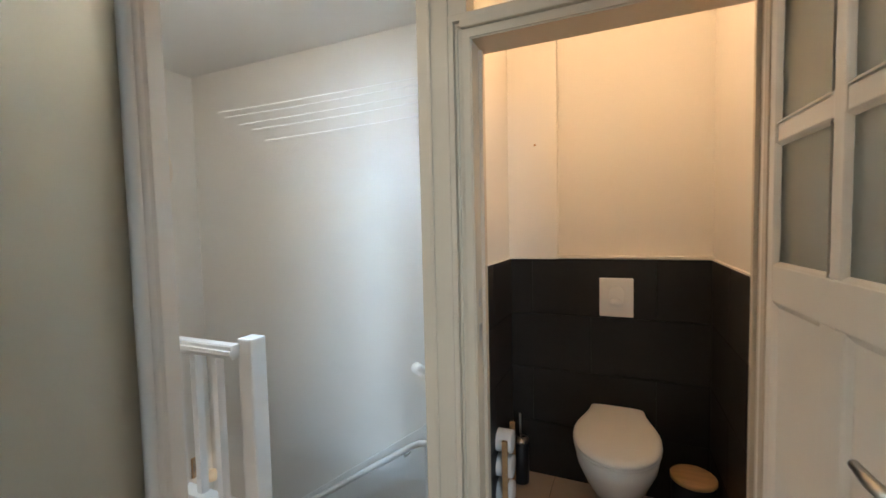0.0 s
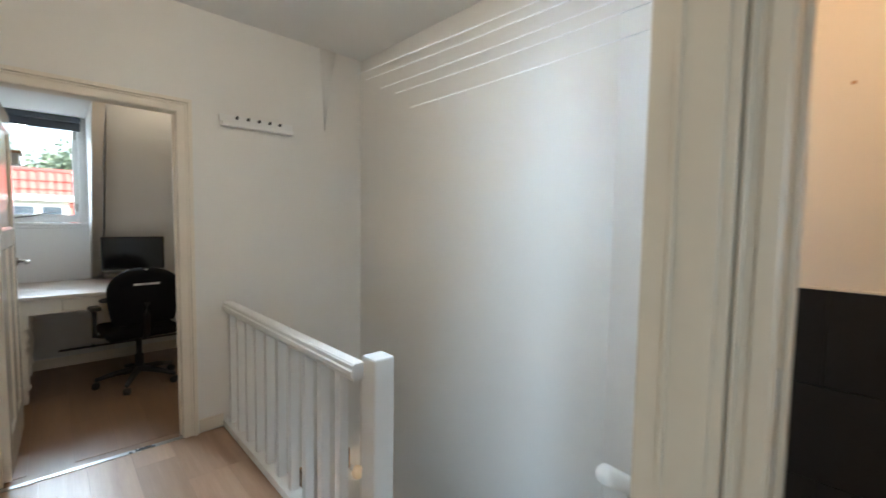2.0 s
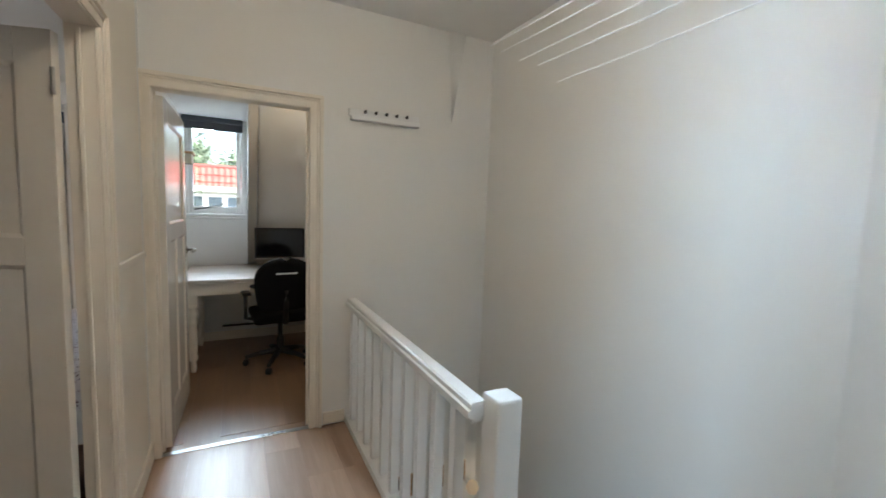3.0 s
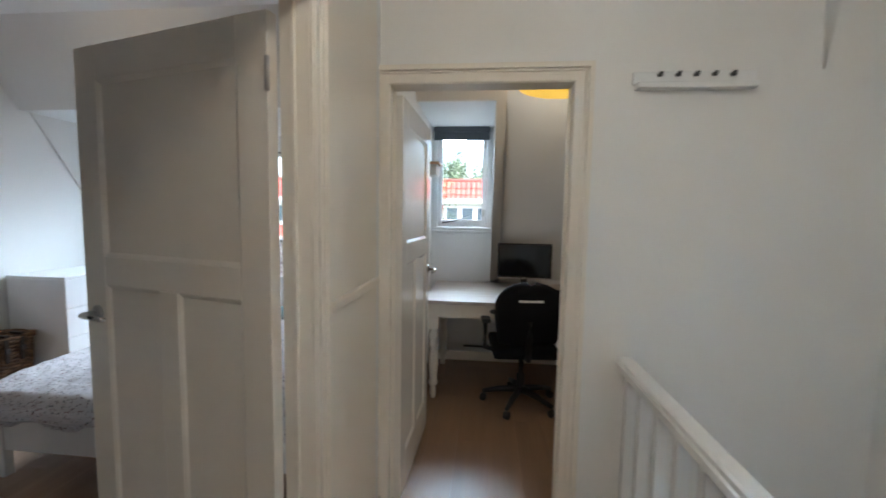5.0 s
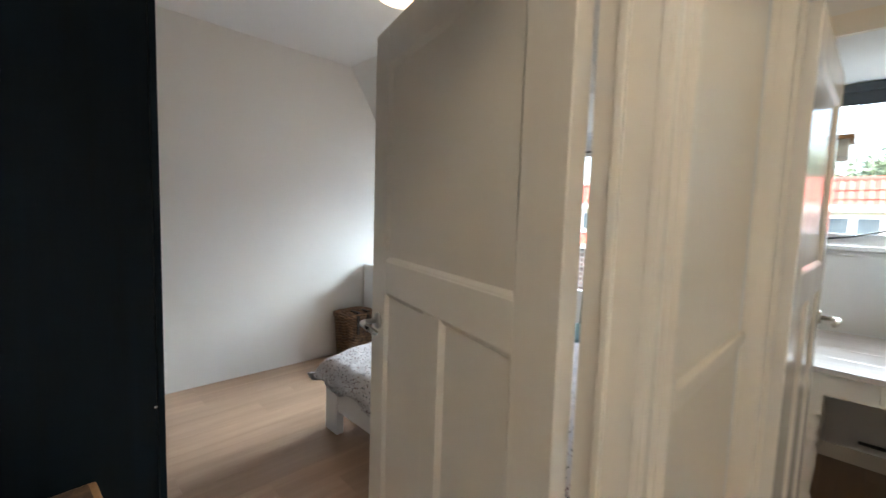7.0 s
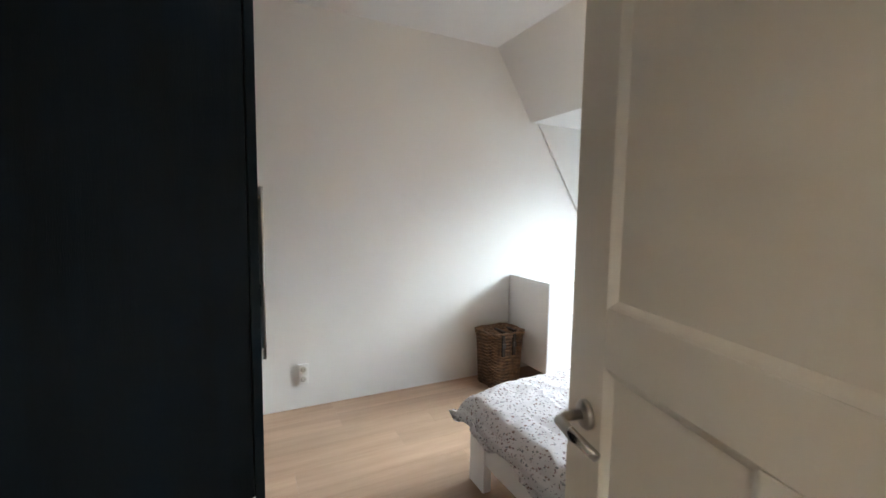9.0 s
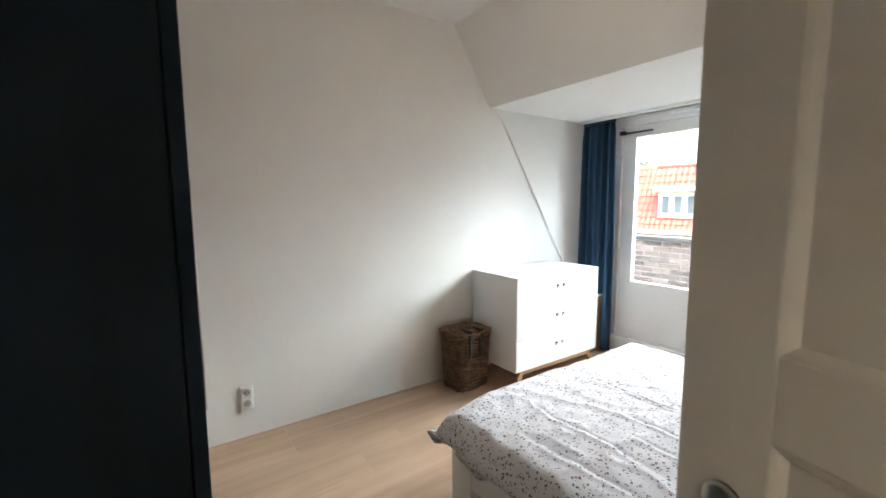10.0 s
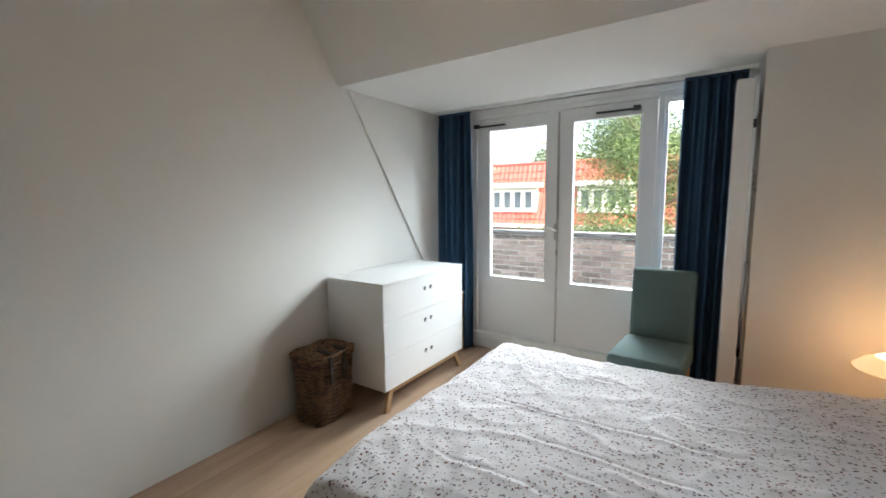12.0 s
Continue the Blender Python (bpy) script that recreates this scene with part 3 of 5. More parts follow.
# ---- stairs ----
st = tagged(new("stairs"), "white closed winder stairs going down", "stairs", kind="structure")
for k, pts in enumerate(([(-0.73, 2.56), (0.22, 2.56), (0.22, 2.80), (-0.73, 2.62)], [(-0.73, 2.60), (0.22, 2.80), (0.22, 3.05), (-0.05, 3.26)],
                         [(-0.73, 2.60), (-0.05, 3.26), (-0.30, 3.50), (-0.50, NY)], [(-0.76, 2.56), (-0.50, NY), (-0.78, NY), (-0.80, 2.56)])):
    part("tread", prism(pts, "z", -0.19 * (k + 1) - 0.035, -0.19 * (k + 1)), M["stair"], st)
for k in range(7):
    x = -0.78 - 0.24 * k
    part("tread", B(x - 0.27, x, 2.46, NY, -0.19 * (k + 5) - 0.035, -0.19 * (k + 5), bevel=0.004), M["stair"], st)
    part("riser", B(x - 0.252, x - 0.24, 2.46, NY, -0.19 * (k + 6), -0.19 * (k + 5) - 0.03, bevel=0.001), M["white"], st)
part("riser", B(-0.73, 0.22, 2.545, 2.56, -0.22, -0.012, bevel=0.001), M["white"], st)
part("wall_string", prism([(-0.30, 0.075), (-2.40, -1.415), (-2.40, -2.0), (-0.30, -0.55)], "y", NY - 0.018, NY), M["white"], st)
part("wall_string", prism([(0, 0), (0.727, 0.34), (0.727, -0.25), (0, -0.62)], "y", -0.018, 0, ), M["white"], st).matrix_basis = pose(-0.30, NY - 0.004, 0.075, 0, 0, -45)

hr = thing("handrail_lower", "white round wall handrail going down the stairs", "handrail")
pts = [(-0.12, 3.215, 0.12), (-0.26, 3.33, 0.04), (-0.36, 3.395, -0.035), (-0.45, 3.42, -0.10)] + [(-0.45 - 0.2 * k, 3.425, -0.10 - 0.137 * k) for k in range(1, 10)]
part("rail", tube(pts, 0.020), M["white"], hr, "", True)
for x, y, z in ((-0.17, 3.255, 0.09), (-0.42, 3.41, -0.08), (-1.3, 3.425, -0.69)):
    nrm = Vector((0.7, 0.7, 0)) if x > -0.3 else Vector((0, 1, 0))
    q = Vector((x, y, z))
    part("bracket", tube([q, q - Vector((0, 0, 0.04)), q + nrm * 0.05 - Vector((0, 0, 0.05)), q + nrm * 0.085 - Vector((0, 0, 0.05))], 0.007), M["steel"], hr, "steel rail bracket", True)
hr = thing("handrail_upper", "white round handrail at the stair head", "handrail")
part("rail", tube([(0.142, 2.535, 0.825), (0.142, 2.70, 0.72), (0.142, 2.95, 0.55)], 0.022), M["white"], hr, "", True)
part("bracket", tube([(0.142, 2.68, 0.735), (0.142, 2.68, 0.69), (0.252, 2.68, 0.69)], 0.007), M["steel"], hr, "steel rail bracket", True)

# ---- landing things ----
hk = thing("coat_rack", "white wall-mounted coat rack with five hooks", "coat rack", pose(0, -0.03, 0.016))
part("board", B(WX, WX + 0.022, 2.485, 2.96, 1.985, 2.035, bevel=0.006), M["white"], hk)
part("lip", B(WX, WX + 0.05, 2.495, 2.955, 1.962, 1.988, bevel=0.006), M["white"], hk)
for k in range(5):
    y = 2.585 + k * 0.070
    h = part("hook", tube([(WX + 0.020, y, 2.020), (WX + 0.040, y, 2.014), (WX + 0.046, y, 2.026)], 0.008), M["dark_metal"], hk, "dark metal hook", True)
dk = thing("drying_rack", "wall-mounted drying rack with five thin white rods over the stairs", "drying rack")
part("bracket", B(0.236, 0.25, 2.64, 2.80, 1.86, 2.01, bevel=0.004), M["white"], dk)
for k in range(5):
    u = (0, 0.16, 0.42, 0.62, 1.0)[k]
    a = Vector((0.24, 2.66 + 0.10 * u, 1.99 - 0.12 * u))
    b = Vector(((-0.92, -0.905, -0.865, -0.815, -0.80)[k], 2.556 + 0.177 * u, 1.956 - 0.113 * u))
    sag = Vector((0, 0, 0.004 + 0.002 * (k % 2)))
    part("rod", tube([a, a.lerp(b, 0.33) - sag, a.lerp(b, 0.66) - sag, b], 0.0019, 6), M["rope"], dk)
bm = bmesh.new()
rim = [bm.verts.new((WX - 0.005 + 0.022 * math.sin(math.pi * k / 8) ** 1.2, 3.135 + 0.02 * k, 2.66)) for k in range(9)]
tip = bm.verts.new((WX - 0.002, 3.185, 1.98))
for a, b in zip(rim, rim[1:]):
    bm.faces.new((a, b, tip))
bm.faces.new((rim[0], tip, rim[-1]))
bm.faces.new(rim)
bmesh.ops.recalc_face_normals(bm, faces=bm.faces)
ch = structure("pipe_chase", bm, M["wall"], "small white plastered bulge below the ceiling", "wall")
for f in ch.data.polygons:
    f.use_smooth = True
for y in (2.86, 2.99, 3.17, 3.36):
    pc = thing("wall_picture", "small brown framed picture above the lower stairs", "picture", pose(0, y, -0.59), "stair pictures")
    part("frame", B(WX, WX + 0.012, -0.045, 0.045, -0.085, 0.085, bevel=0.002), M["bamboo"], pc)
    part("image", B(WX + 0.012, WX + 0.015, -0.036, 0.036, -0.075, 0.075, bevel=0), M["picture"], pc, "brown and beige picture")
gl = thing("stair_lamp", "small lit globe lamp low on the stair wall", "wall lamp", pose(-2.30, 3.42, -0.68))
part("base", tube([(-0.105, 0, 0), (-0.03, 0, 0)], 0.02), M["white"], gl, "", True)
b = part("globe", lathe([(0.01, -0.05), (0.035, -0.04), (0.05, 0.0), (0.035, 0.04), (0.01, 0.05)], 20), M["globe"], gl, "glowing globe", True)
b.visible_shadow = False
sl = tagged(new("skylight"), "small fixed skylight over the stairs", "skylight", kind="structure")
part("frame", boxes([(-0.66, -0.61, 2.52, 2.97, HC + 0.501, HC + 0.54), (-0.38, -0.33, 2.52, 2.97, HC + 0.501, HC + 0.54), (-0.61, -0.38, 2.52, 2.57, HC + 0.501, HC + 0.54), (-0.61, -0.38, 2.92, 2.97, HC + 0.501, HC + 0.54)]), M["white"], sl)
part("pane", B(-0.61, -0.38, 2.57, 2.92, HC + 0.515, HC + 0.521, bevel=0), M["frosted"], sl, "skylight glass")
hl = thing("hall_ceiling_lamp", "round white ceiling lamp of the landing", "ceiling lamp", pose(-0.75, 1.95, 0))
part("plate", lathe([(0.15, HC - 0.03), (0.15, HC)], 32), M["white"], hl, "", True)
part("diffuser", lathe([(0.02, HC - 0.10), (0.10, HC - 0.085), (0.14, HC - 0.03)], 32), glass("lamp_glass", (1, 0.95, 0.85), 0.6), hl, "", True)
hl.children[1].visible_shadow = False

# ---- toilet ----
wc = thing("toilet", "white wall-hung toilet bowl with closed lid", "toilet", pose(0.862, 3.345, 0))


def d_ring(bm, w, l, z, n=20):
    """Toilet outline: narrow and square at the wall, flaring to half way, round in front."""
    half = []
    for k in range(n + 1):
        v = 0.5 * (1 - math.cos(math.pi * k / n)) if k else 0.0
        e = min(v / 0.52, 1.0)
        hw = w / 2 * (0.69 + 0.31 * e * e * (3 - 2 * e)) if v < 0.52 else w / 2 * max(1 - ((v - 0.52) / 0.48) ** 2.3, 0) ** 0.5
        half.append((hw, -l * v))
    pts = half + [(-x, y) for x, y in reversed(half[:-1])]
    return [bm.verts.new((x, y, z)) for x, y in pts]


def d_solid(rows):
    bm = bmesh.new()
    rings = [d_ring(bm, *r) for r in rows]
    for lo, hi in zip(rings, rings[1:]):
        for k in range(len(lo)):
            bm.faces.new((lo[k], lo[(k + 1) % len(lo)], hi[(k + 1) % len(lo)], hi[k]))
    bm.faces.new(rings[0]), bm.faces.new(rings[-1])
    bmesh.ops.recalc_face_normals(bm, faces=bm.faces)
    return bm


part("bowl", d_solid([(0.18, 0.26, 0.07), (0.20, 0.33, 0.12), (0.27, 0.43, 0.22), (0.34, 0.51, 0.33), (0.355, 0.525, 0.395)]), M["ceramic"], wc, "", True)
part("seat", d_solid([(0.345, 0.525, 0.397), (0.362, 0.535, 0.402), (0.362, 0.535, 0.412)]), M["plastic"], wc, "", True)
part("lid", d_solid([(0.362, 0.537, 0.416), (0.366, 0.542, 0.422), (0.362, 0.538, 0.434), (0.33, 0.50, 0.441), (0.2, 0.3, 0.445)]), M["plastic"], wc, "", True)
fp = thing("flush_plate", "square white flush plate on dark tiles", "flush plate", pose(0.858, 3.352, 1.003))
part("plate", B(-0.079, 0.079, -0.014, 0, -0.098, 0.098, bevel=0.005), M["plastic"], fp)
part("button", lathe([(0.042, 0), (0.042, 0.004), (0.038, 0.007)], 32, pose(0, -0.013, 0.01, 90) @ Matrix.Diagonal((0.9, 1.15, 1, 1))), M["plastic"], fp, "oval flush button", True)
part("button", lathe([(0.026, 0), (0.026, 0.006), (0.023, 0.009)], 32, pose(0, -0.013, -0.022, 90) @ Matrix.Diagonal((1.2, 0.8, 1, 1))), M["plastic"], fp, "small half-flush button", True)
bn = thing("waste_bin", "black toilet bin with a round bamboo lid", "waste bin", pose(1.165, 3.10, 0))
part("bucket", lathe([(0.078, 0), (0.082, 0.01), (0.086, 0.27), (0.084, 0.275)], 32), M["black"], bn, "", True)
part("lid", lathe([(0.086, 0.272), (0.089, 0.276), (0.089, 0.288), (0.084, 0.293)], 32), M["bamboo"], bn, "round bamboo lid", True)
rk = thing("paper_stand", "wooden toilet roll stand with spare rolls", "paper stand", pose(0.36, 3.02, 0))
for y in (-0.06, 0.09):
    part("post", B(0.005, 0.030, y - 0.009, y + 0.009, 0, 0.36 if y < 0 else 0.385, bevel=0.003), M["bamboo"], rk)
for z in (0.012, 0.14, 0.275):
    part("crossbar", B(0.008, 0.026, -0.06, 0.09, z, z + 0.018, bevel=0.003), M["bamboo"], rk)
for k, z in enumerate((0.07, 0.20, 0.325)):
    r = thing("toilet_roll", "white toilet paper roll on a wooden stand", "toilet roll", pose(0.352, 3.035, z), "toilet rolls")
    part("paper", lathe([(0.02, -0.045), (0.052, -0.047), (0.054, -0.04), (0.054, 0.04), (0.052, 0.047), (0.02, 0.045)], 28, pose(0, 0, 0, 0, 90)), M["paper"], r, "", True)
    part("core", lathe([(0.019, -0.044), (0.019, 0.044)], 16, pose(0, 0, 0, 0, 90)), M["oak"], r, "brown cardboard core", True)
br = thing("toilet_brush", "black toilet brush holder with steel handle", "toilet brush", pose(0.385, 3.25, 0))
part("holder", lathe([(0.043, 0), (0.045, 0.005), (0.045, 0.215), (0.042, 0.22)], 28), M["black"], br, "", True)
part("collar", lathe([(0.045, 0.22), (0.045, 0.235), (0.02, 0.245)], 28), M["steel"], br, "", True)
part("handle", tube([(0, 0, 0.24), (0, 0, 0.37)], 0.006), M["steel"], br, "", True)
wp = thing("wall_plug", "small screw hole in the toilet wall", "wall plug", pose(0.457, 3.357, 1.80))
part("rim", lathe([(0.006, 0), (0.006, 0.003), (0.003, 0.004)], 10, pose(0, 0, 0, 90)), M["oak"], wp)
structure("trim_tile_ledge", boxes([(0.571, 1.279, 3.345, 3.41, 1.197, 1.211)], 0.003), M["wc_wall"], "pale ledge on top of the tiles", "trim")
structure("trim_tile_edge", boxes([(0.311, 0.571, 3.343, 3.357, 1.192, 1.2), (0.311, 0.325, 2.57, 3.345, 1.192, 1.2), (1.265, 1.279, 2.57, 3.345, 1.192, 1.2)], 0.001), M["wc_wall"], "thin white tile edge strip", "trim")
tl = thing("toilet_lamp", "small round toilet ceiling lamp", "ceiling lamp", pose(0.80, 2.66, 0))
part("base", lathe([(0.06, HC - 0.05), (0.06, HC)], 24), M["white"], tl, "", True)
tb = part("bulb", lathe([(0.012, 2.30), (0.04, 2.33), (0.045, 2.38), (0.02, 2.45), (0.010, 2.50), (0.008, HC - 0.05)], 20), M["warm_shade"], tl, "lit warm bulb", True)
tb.visible_shadow = False

# ---- bedroom ----
# French doors
fd = tagged(new("window_french_doors"), "white painted French doors with a side light", "French doors", kind="structure")
W = M["white"]
for a, b in ((-1.68, -1.61), (-0.10, -0.058), (0.43, 0.49)):
    part("frame_post", B(-5.06, -4.975, a, b, 0.15, 2.215, bevel=0.004), W, fd)
part("frame_head", B(-5.06, -4.97, -1.68, 0.49, 2.155, 2.215, bevel=0.004), W, fd)
part("head_moulding", B(-4.975, -4.955, -1.72, 0.45, 2.195, 2.235, bevel=0.005), W, fd)
part("sill", B(-5.06, -4.94, -1.70, 0.49, 0.10, 0.155, bevel=0.006), W, fd)
part("plinth", B(-4.995, -4.965, -1.70, 0.49, 0.0, 0.10, bevel=0.004), W, fd)
for a, b, ga, gb in ((-1.605, -0.842, -1.472, -0.945), (-0.832, -0.105, -0.712, -0.218)):
    d = part("door_leaf", boxes([(-5.035, -4.99, a, ga, 0.16, 2.15), (-5.035, -4.99, gb, b, 0.16, 2.15), (-5.035, -4.99, ga, gb, 0.16, 0.711), (-5.035, -4.99, ga, gb, 2.05, 2.15)]), W, fd)
    part("pane", B(-5.016, -5.010, ga - 0.006, gb + 0.006, 0.705, 2.056, bevel=0), M["glass"], d).visible_shadow = False
    bm = boxes([(-4.992, -4.982, ga - 0.012, gb + 0.012, 0.693, 0.711), (-4.992, -4.982, ga - 0.012, gb + 0.012, 2.05, 2.064), (-4.992, -4.982, ga - 0.012, ga + 0.001, 0.711, 2.05), (-4.992, -4.982, gb - 0.001, gb + 0.012, 0.711, 2.05)], 0.003)
    part("glazing_bead", bm, W, d)
d = part("side_light", boxes([(-5.035, -4.99, -0.058, -0.036, 0.16, 2.15), (-5.035, -4.99, 0.38, 0.43, 0.16, 2.15), (-5.035, -4.99, -0.036, 0.38, 0.16, 0.711), (-5.035, -4.99, -0.036, 0.38, 2.115, 2.15)]), W, fd)
part("pane", B(-5.016, -5.010, -0.042, 0.386, 0.705, 2.121, bevel=0), M["glass"], d).visible_shadow = False
for y, s in ((-1.50, 1), (-0.42, 1)):
    part("window_stay", boxes([(-4.985, -4.965, y - 0.12, y + 0.18, 2.085, 2.100), (-4.99, -4.955, y - 0.13 if y < -1 else y + 0.15, y - 0.08 if y < -1 else y + 0.20, 2.08, 2.115)], 0.003), M["dark_metal"], fd, "dark metal window stay")
part("espagnolette", boxes([(-4.988, -4.972, -0.842, -0.828, 0.17, 2.14)], 0.003), M["steel"], fd, "vertical steel locking rod")
eh = part("door_handle", boxes([(-4.985, -4.955, -0.855, -0.825, 1.08, 1.22)], 0.006), M["steel"], fd, "pale locking handle")
part("lever", tube([(-4.955, -0.84, 1.16), (-4.93, -0.84, 1.17), (-4.925, -0.90, 1.20)], 0.008), M["plastic"], eh, "", True)


def curtain(label, y0, y1, x, z0, z1, folds, seed):
    t = thing("curtain", label, "curtain", group="navy curtains")
    rng = random.Random(seed)
    bm = bmesh.new()
    cols, rows = folds * 10, 24
    ph = [rng.uniform(-0.5, 0.5) for _ in range(folds + 2)]
    grid = []
    for j in range(rows + 1):
        v = j / rows
        row = []
        for i in range(cols + 1):
            u = i / cols
            k = u * folds
            amp = 0.030 + 0.014 * math.sin(k * 1.7 + seed)
            pinch = 1.0 - 0.45 * max(0, (v - 0.93) / 0.07)
            yy = y0 + (y1 - y0) * (u + 0.012 * math.sin(v * 5 + k))
            spread = 1.0 + 0.10 * (1 - v)
            yy = (y0 + y1) / 2 + (yy - (y0 + y1) / 2) * spread
            xx = x + amp * pinch * math.sin(2 * math.pi * k + ph[int(k)] * 0.6 * (1 - v)) + 0.012 * math.sin(v * 4 + k * 2)
            row.append(bm.verts.new((xx, yy, z0 + (z1 - z0) * v)))
        grid.append(row)
    for j in range(rows):
        for i in range(cols):
            bm.faces.new((grid[j][i], grid[j][i + 1], grid[j + 1][i + 1], grid[j + 1][i]))
    ob = part("cloth", bm, M["curtain"], t, "", True)
    s = ob.modifiers.new("thickness", "SOLIDIFY")
    s.thickness = 0.004
    part("heading_tape", B(x - 0.012, x + 0.012, y0, y1, z1 - 0.01, z1 + 0.012, bevel=0.003), M["curtain"], t)
    return t


curtain("navy blue floor-length curtain gathered beside the dresser", -1.94, -1.60, -4.84, 0.02, 2.205, 5, 1)
curtain("navy blue floor-length curtain gathered behind a green chair", 0.065, 0.415, -4.84, 0.02, 2.215, 6, 2)
cr = thing("curtain_rail", "thin white ceiling curtain rail", "curtain rail")
part("track", B(-4.852, -4.828, -1.98, 0.46, 2.222, 2.25, bevel=0.003), M["white"], cr)

rd = thing("tall_radiator", "tall white panel radiator standing out from the wall", "radiator")
part("panel", B(-4.95, -4.52, 0.350, 0.440, 0.18, 2.10, bevel=0.008), M["white"], rd)
for z in (0.4, 1.85):
    part("bracket", B(-4.76, -4.72, 0.44, 0.492, z, z + 0.05, bevel=0.003), M["dark_metal"], rd)
part("pipe", tube([(-4.56, 0.468, 0.0), (-4.56, 0.468, 1.9)], 0.011), M["steel"], rd, "dark heating pipe", True)

tr = tagged(new("trim_slope"), "white painted batten following the old roof slope", "trim", kind="structure")
bm = prism([(slope_x(DC) - 0.075, DC), (slope_x(DC) - 0.128, DC), (slope_x(0.55) - 0.128, 0.55), (slope_x(0.55) - 0.075, 0.55)], "y", BS, BS + 0.022)
part("batten", bm, M["wall"], tr)

# dresser
dr = thing("dresser", "white three-drawer dresser on splayed oak legs", "dresser", pose(-3.985, -1.75, 0))
part("top", B(-0.497, 0.497, -0.262, 0.272, 0.872, 0.892, bevel=0.003), M["lacquer"], dr)
for a, b in ((-0.497, -0.478), (0.478, 0.497)):
    part("side_panel", B(a, b, -0.262, 0.262, 0.152, 0.8715, bevel=0.001), M["lacquer"], dr)
part("back_panel", B(-0.478, 0.478, -0.262, -0.250, 0.152, 0.871, bevel=0), M["lacquer"], dr)
part("bottom_panel", B(-0.478, 0.478, -0.25, 0.25, 0.152, 0.166, bevel=0), M["lacquer"], dr)
for k in range(3):
    z0 = 0.155 + k * 0.2395
    df = bmesh.new()
    box(df, -0.495, 0.495, 0.252, 0.270, z0, z0 + 0.2365, bevel=0.002)
    d = part("drawer", df, M["lacquer"], dr)
    for x in (-0.036, 0.036):
        part("finger_hole", lathe([(0.016, 0), (0.016, 0.0012), (0.010, 0.0015)], 20, pose(x, 0.2705, z0 + 0.150, -90)), M["black"], d, "round dark finger hole", True)
        part("hole_rim", lathe([(0.007, 0), (0.008, 0.002), (0.006, 0.0025)], 20, pose(x - 0.002, 0.2712, z0 + 0.145, -90) @ Matrix.Diagonal((1, 0.55, 1, 1))), M["lacquer"], d, "", True)
for sx in (-1, 1):
    for sy in (-1, 1):
        bm = bmesh.new()
        box(bm, -0.022, 0.022, -0.014, 0.014, 0, 0.135, bevel=0.004)
        for v in bm.verts:
            v.co.x += sx * (0.135 - v.co.z) * 0.42
            v.co.x = v.co.x * 1.0
            v.co.y += sy * (0.135 - v.co.z) * 0.12
        part("leg", bm, M["oak"], dr).matrix_basis = pose(sx * 0.415, sy * 0.235, 0)
    part("rail", B(sx * 0.43 - 0.012, sx * 0.43 + 0.012, -0.235, 0.235, 0.118, 0.152, bevel=0.003), M["oak"], dr)
for sy in (-1, 1):
    part("rail", B(-0.44, 0.44, sy * 0.243 - 0.012, sy * 0.243 + 0.012, 0.118, 0.152, bevel=0.003), M["oak"], dr)

sc = thing("small_side_table", "low side table with white top and oak sides", "side table")
part("top", B(-4.86, -4.60, -1.98, -1.68, 0.545, 0.563, bevel=0.003), M["lacquer"], sc)
for y in (-1.97, -1.70):
    part("side", B(-4.85, -4.61, y, y + 0.018, 0, 0.545, bevel=0.002), M["oak"], sc)


# laundry basket
def loop_points(w, d, r, z, n=40):
    pts = []
    for k in range(n):
        a = 2 * math.pi * k / n
        c, s = math.cos(a), math.sin(a)
        pts.append(Vector((w / 2 * math.copysign(abs(c) ** 0.45, c), d / 2 * math.copysign(abs(s) ** 0.45, s), z)))
    return pts


def wicker_strand(bm, w, d, z, odd, r=0.0075, n=44):
    pts = loop_points(w, d, 0, z, n)
    rings = []
    for k, p in enumerate(pts):
        out = Vector((p.x, p.y, 0)).normalized()
        q = p + out * (0.0062 if (k // 2 + odd) % 2 else -0.0062) + Vector((0, 0, random.uniform(-0.0015, 0.0015)))
        rings.append([bm.verts.new(q + r * (math.cos(a) * out + math.sin(a) * Vector((0, 0, 1)))) for a in (0.4, 2.0, 3.6, 5.2)])
    for k in range(n):
        lo, hi = rings[k], rings[(k + 1) % n]
        for i in range(4):
            bm.faces.new((lo[i], lo[(i + 1) % 4], hi[(i + 1) % 4], hi[i]))


bk = thing("laundry_basket", "brown wicker laundry basket with leather straps", "basket", pose(-3.275, -1.835, 0, 0, 0, 4) @ Matrix.Diagonal((1.05, 1.06, 1.06, 1)))
bm = bmesh.new()
for k in range(31):
    u = k / 30
    wicker_strand(bm, 0.285 + 0.035 * u, 0.225 + 0.03 * u, 0.012 + 0.385 * u, k % 2)
part("weave", bm, M["wicker"], bk, "woven wicker sides", True)
part("lining", prism([(x * 0.96, y * 0.95) for x, y, _ in loop_points(0.29, 0.23, 0, 0)], "z", 0.01, 0.39), M["leather"], bk)
bm = bmesh.new()
for k in range(9):
    wicker_strand(bm, 0.335 - 0.035 * k, 0.275 - 0.028 * k, 0.425 + 0.0045 * k + (0.004 if k == 0 else 0), k % 2, 0.011)
lid = part("lid", bm, M["wicker"], bk, "woven wicker lid", True)
bm = bmesh.new()
for z in (0.405, 0.415):
    wicker_strand(bm, 0.335, 0.275, z, int(z * 100) % 2, 0.009)
part("rim", bm, M["wicker"], bk, "thick woven rim", True)
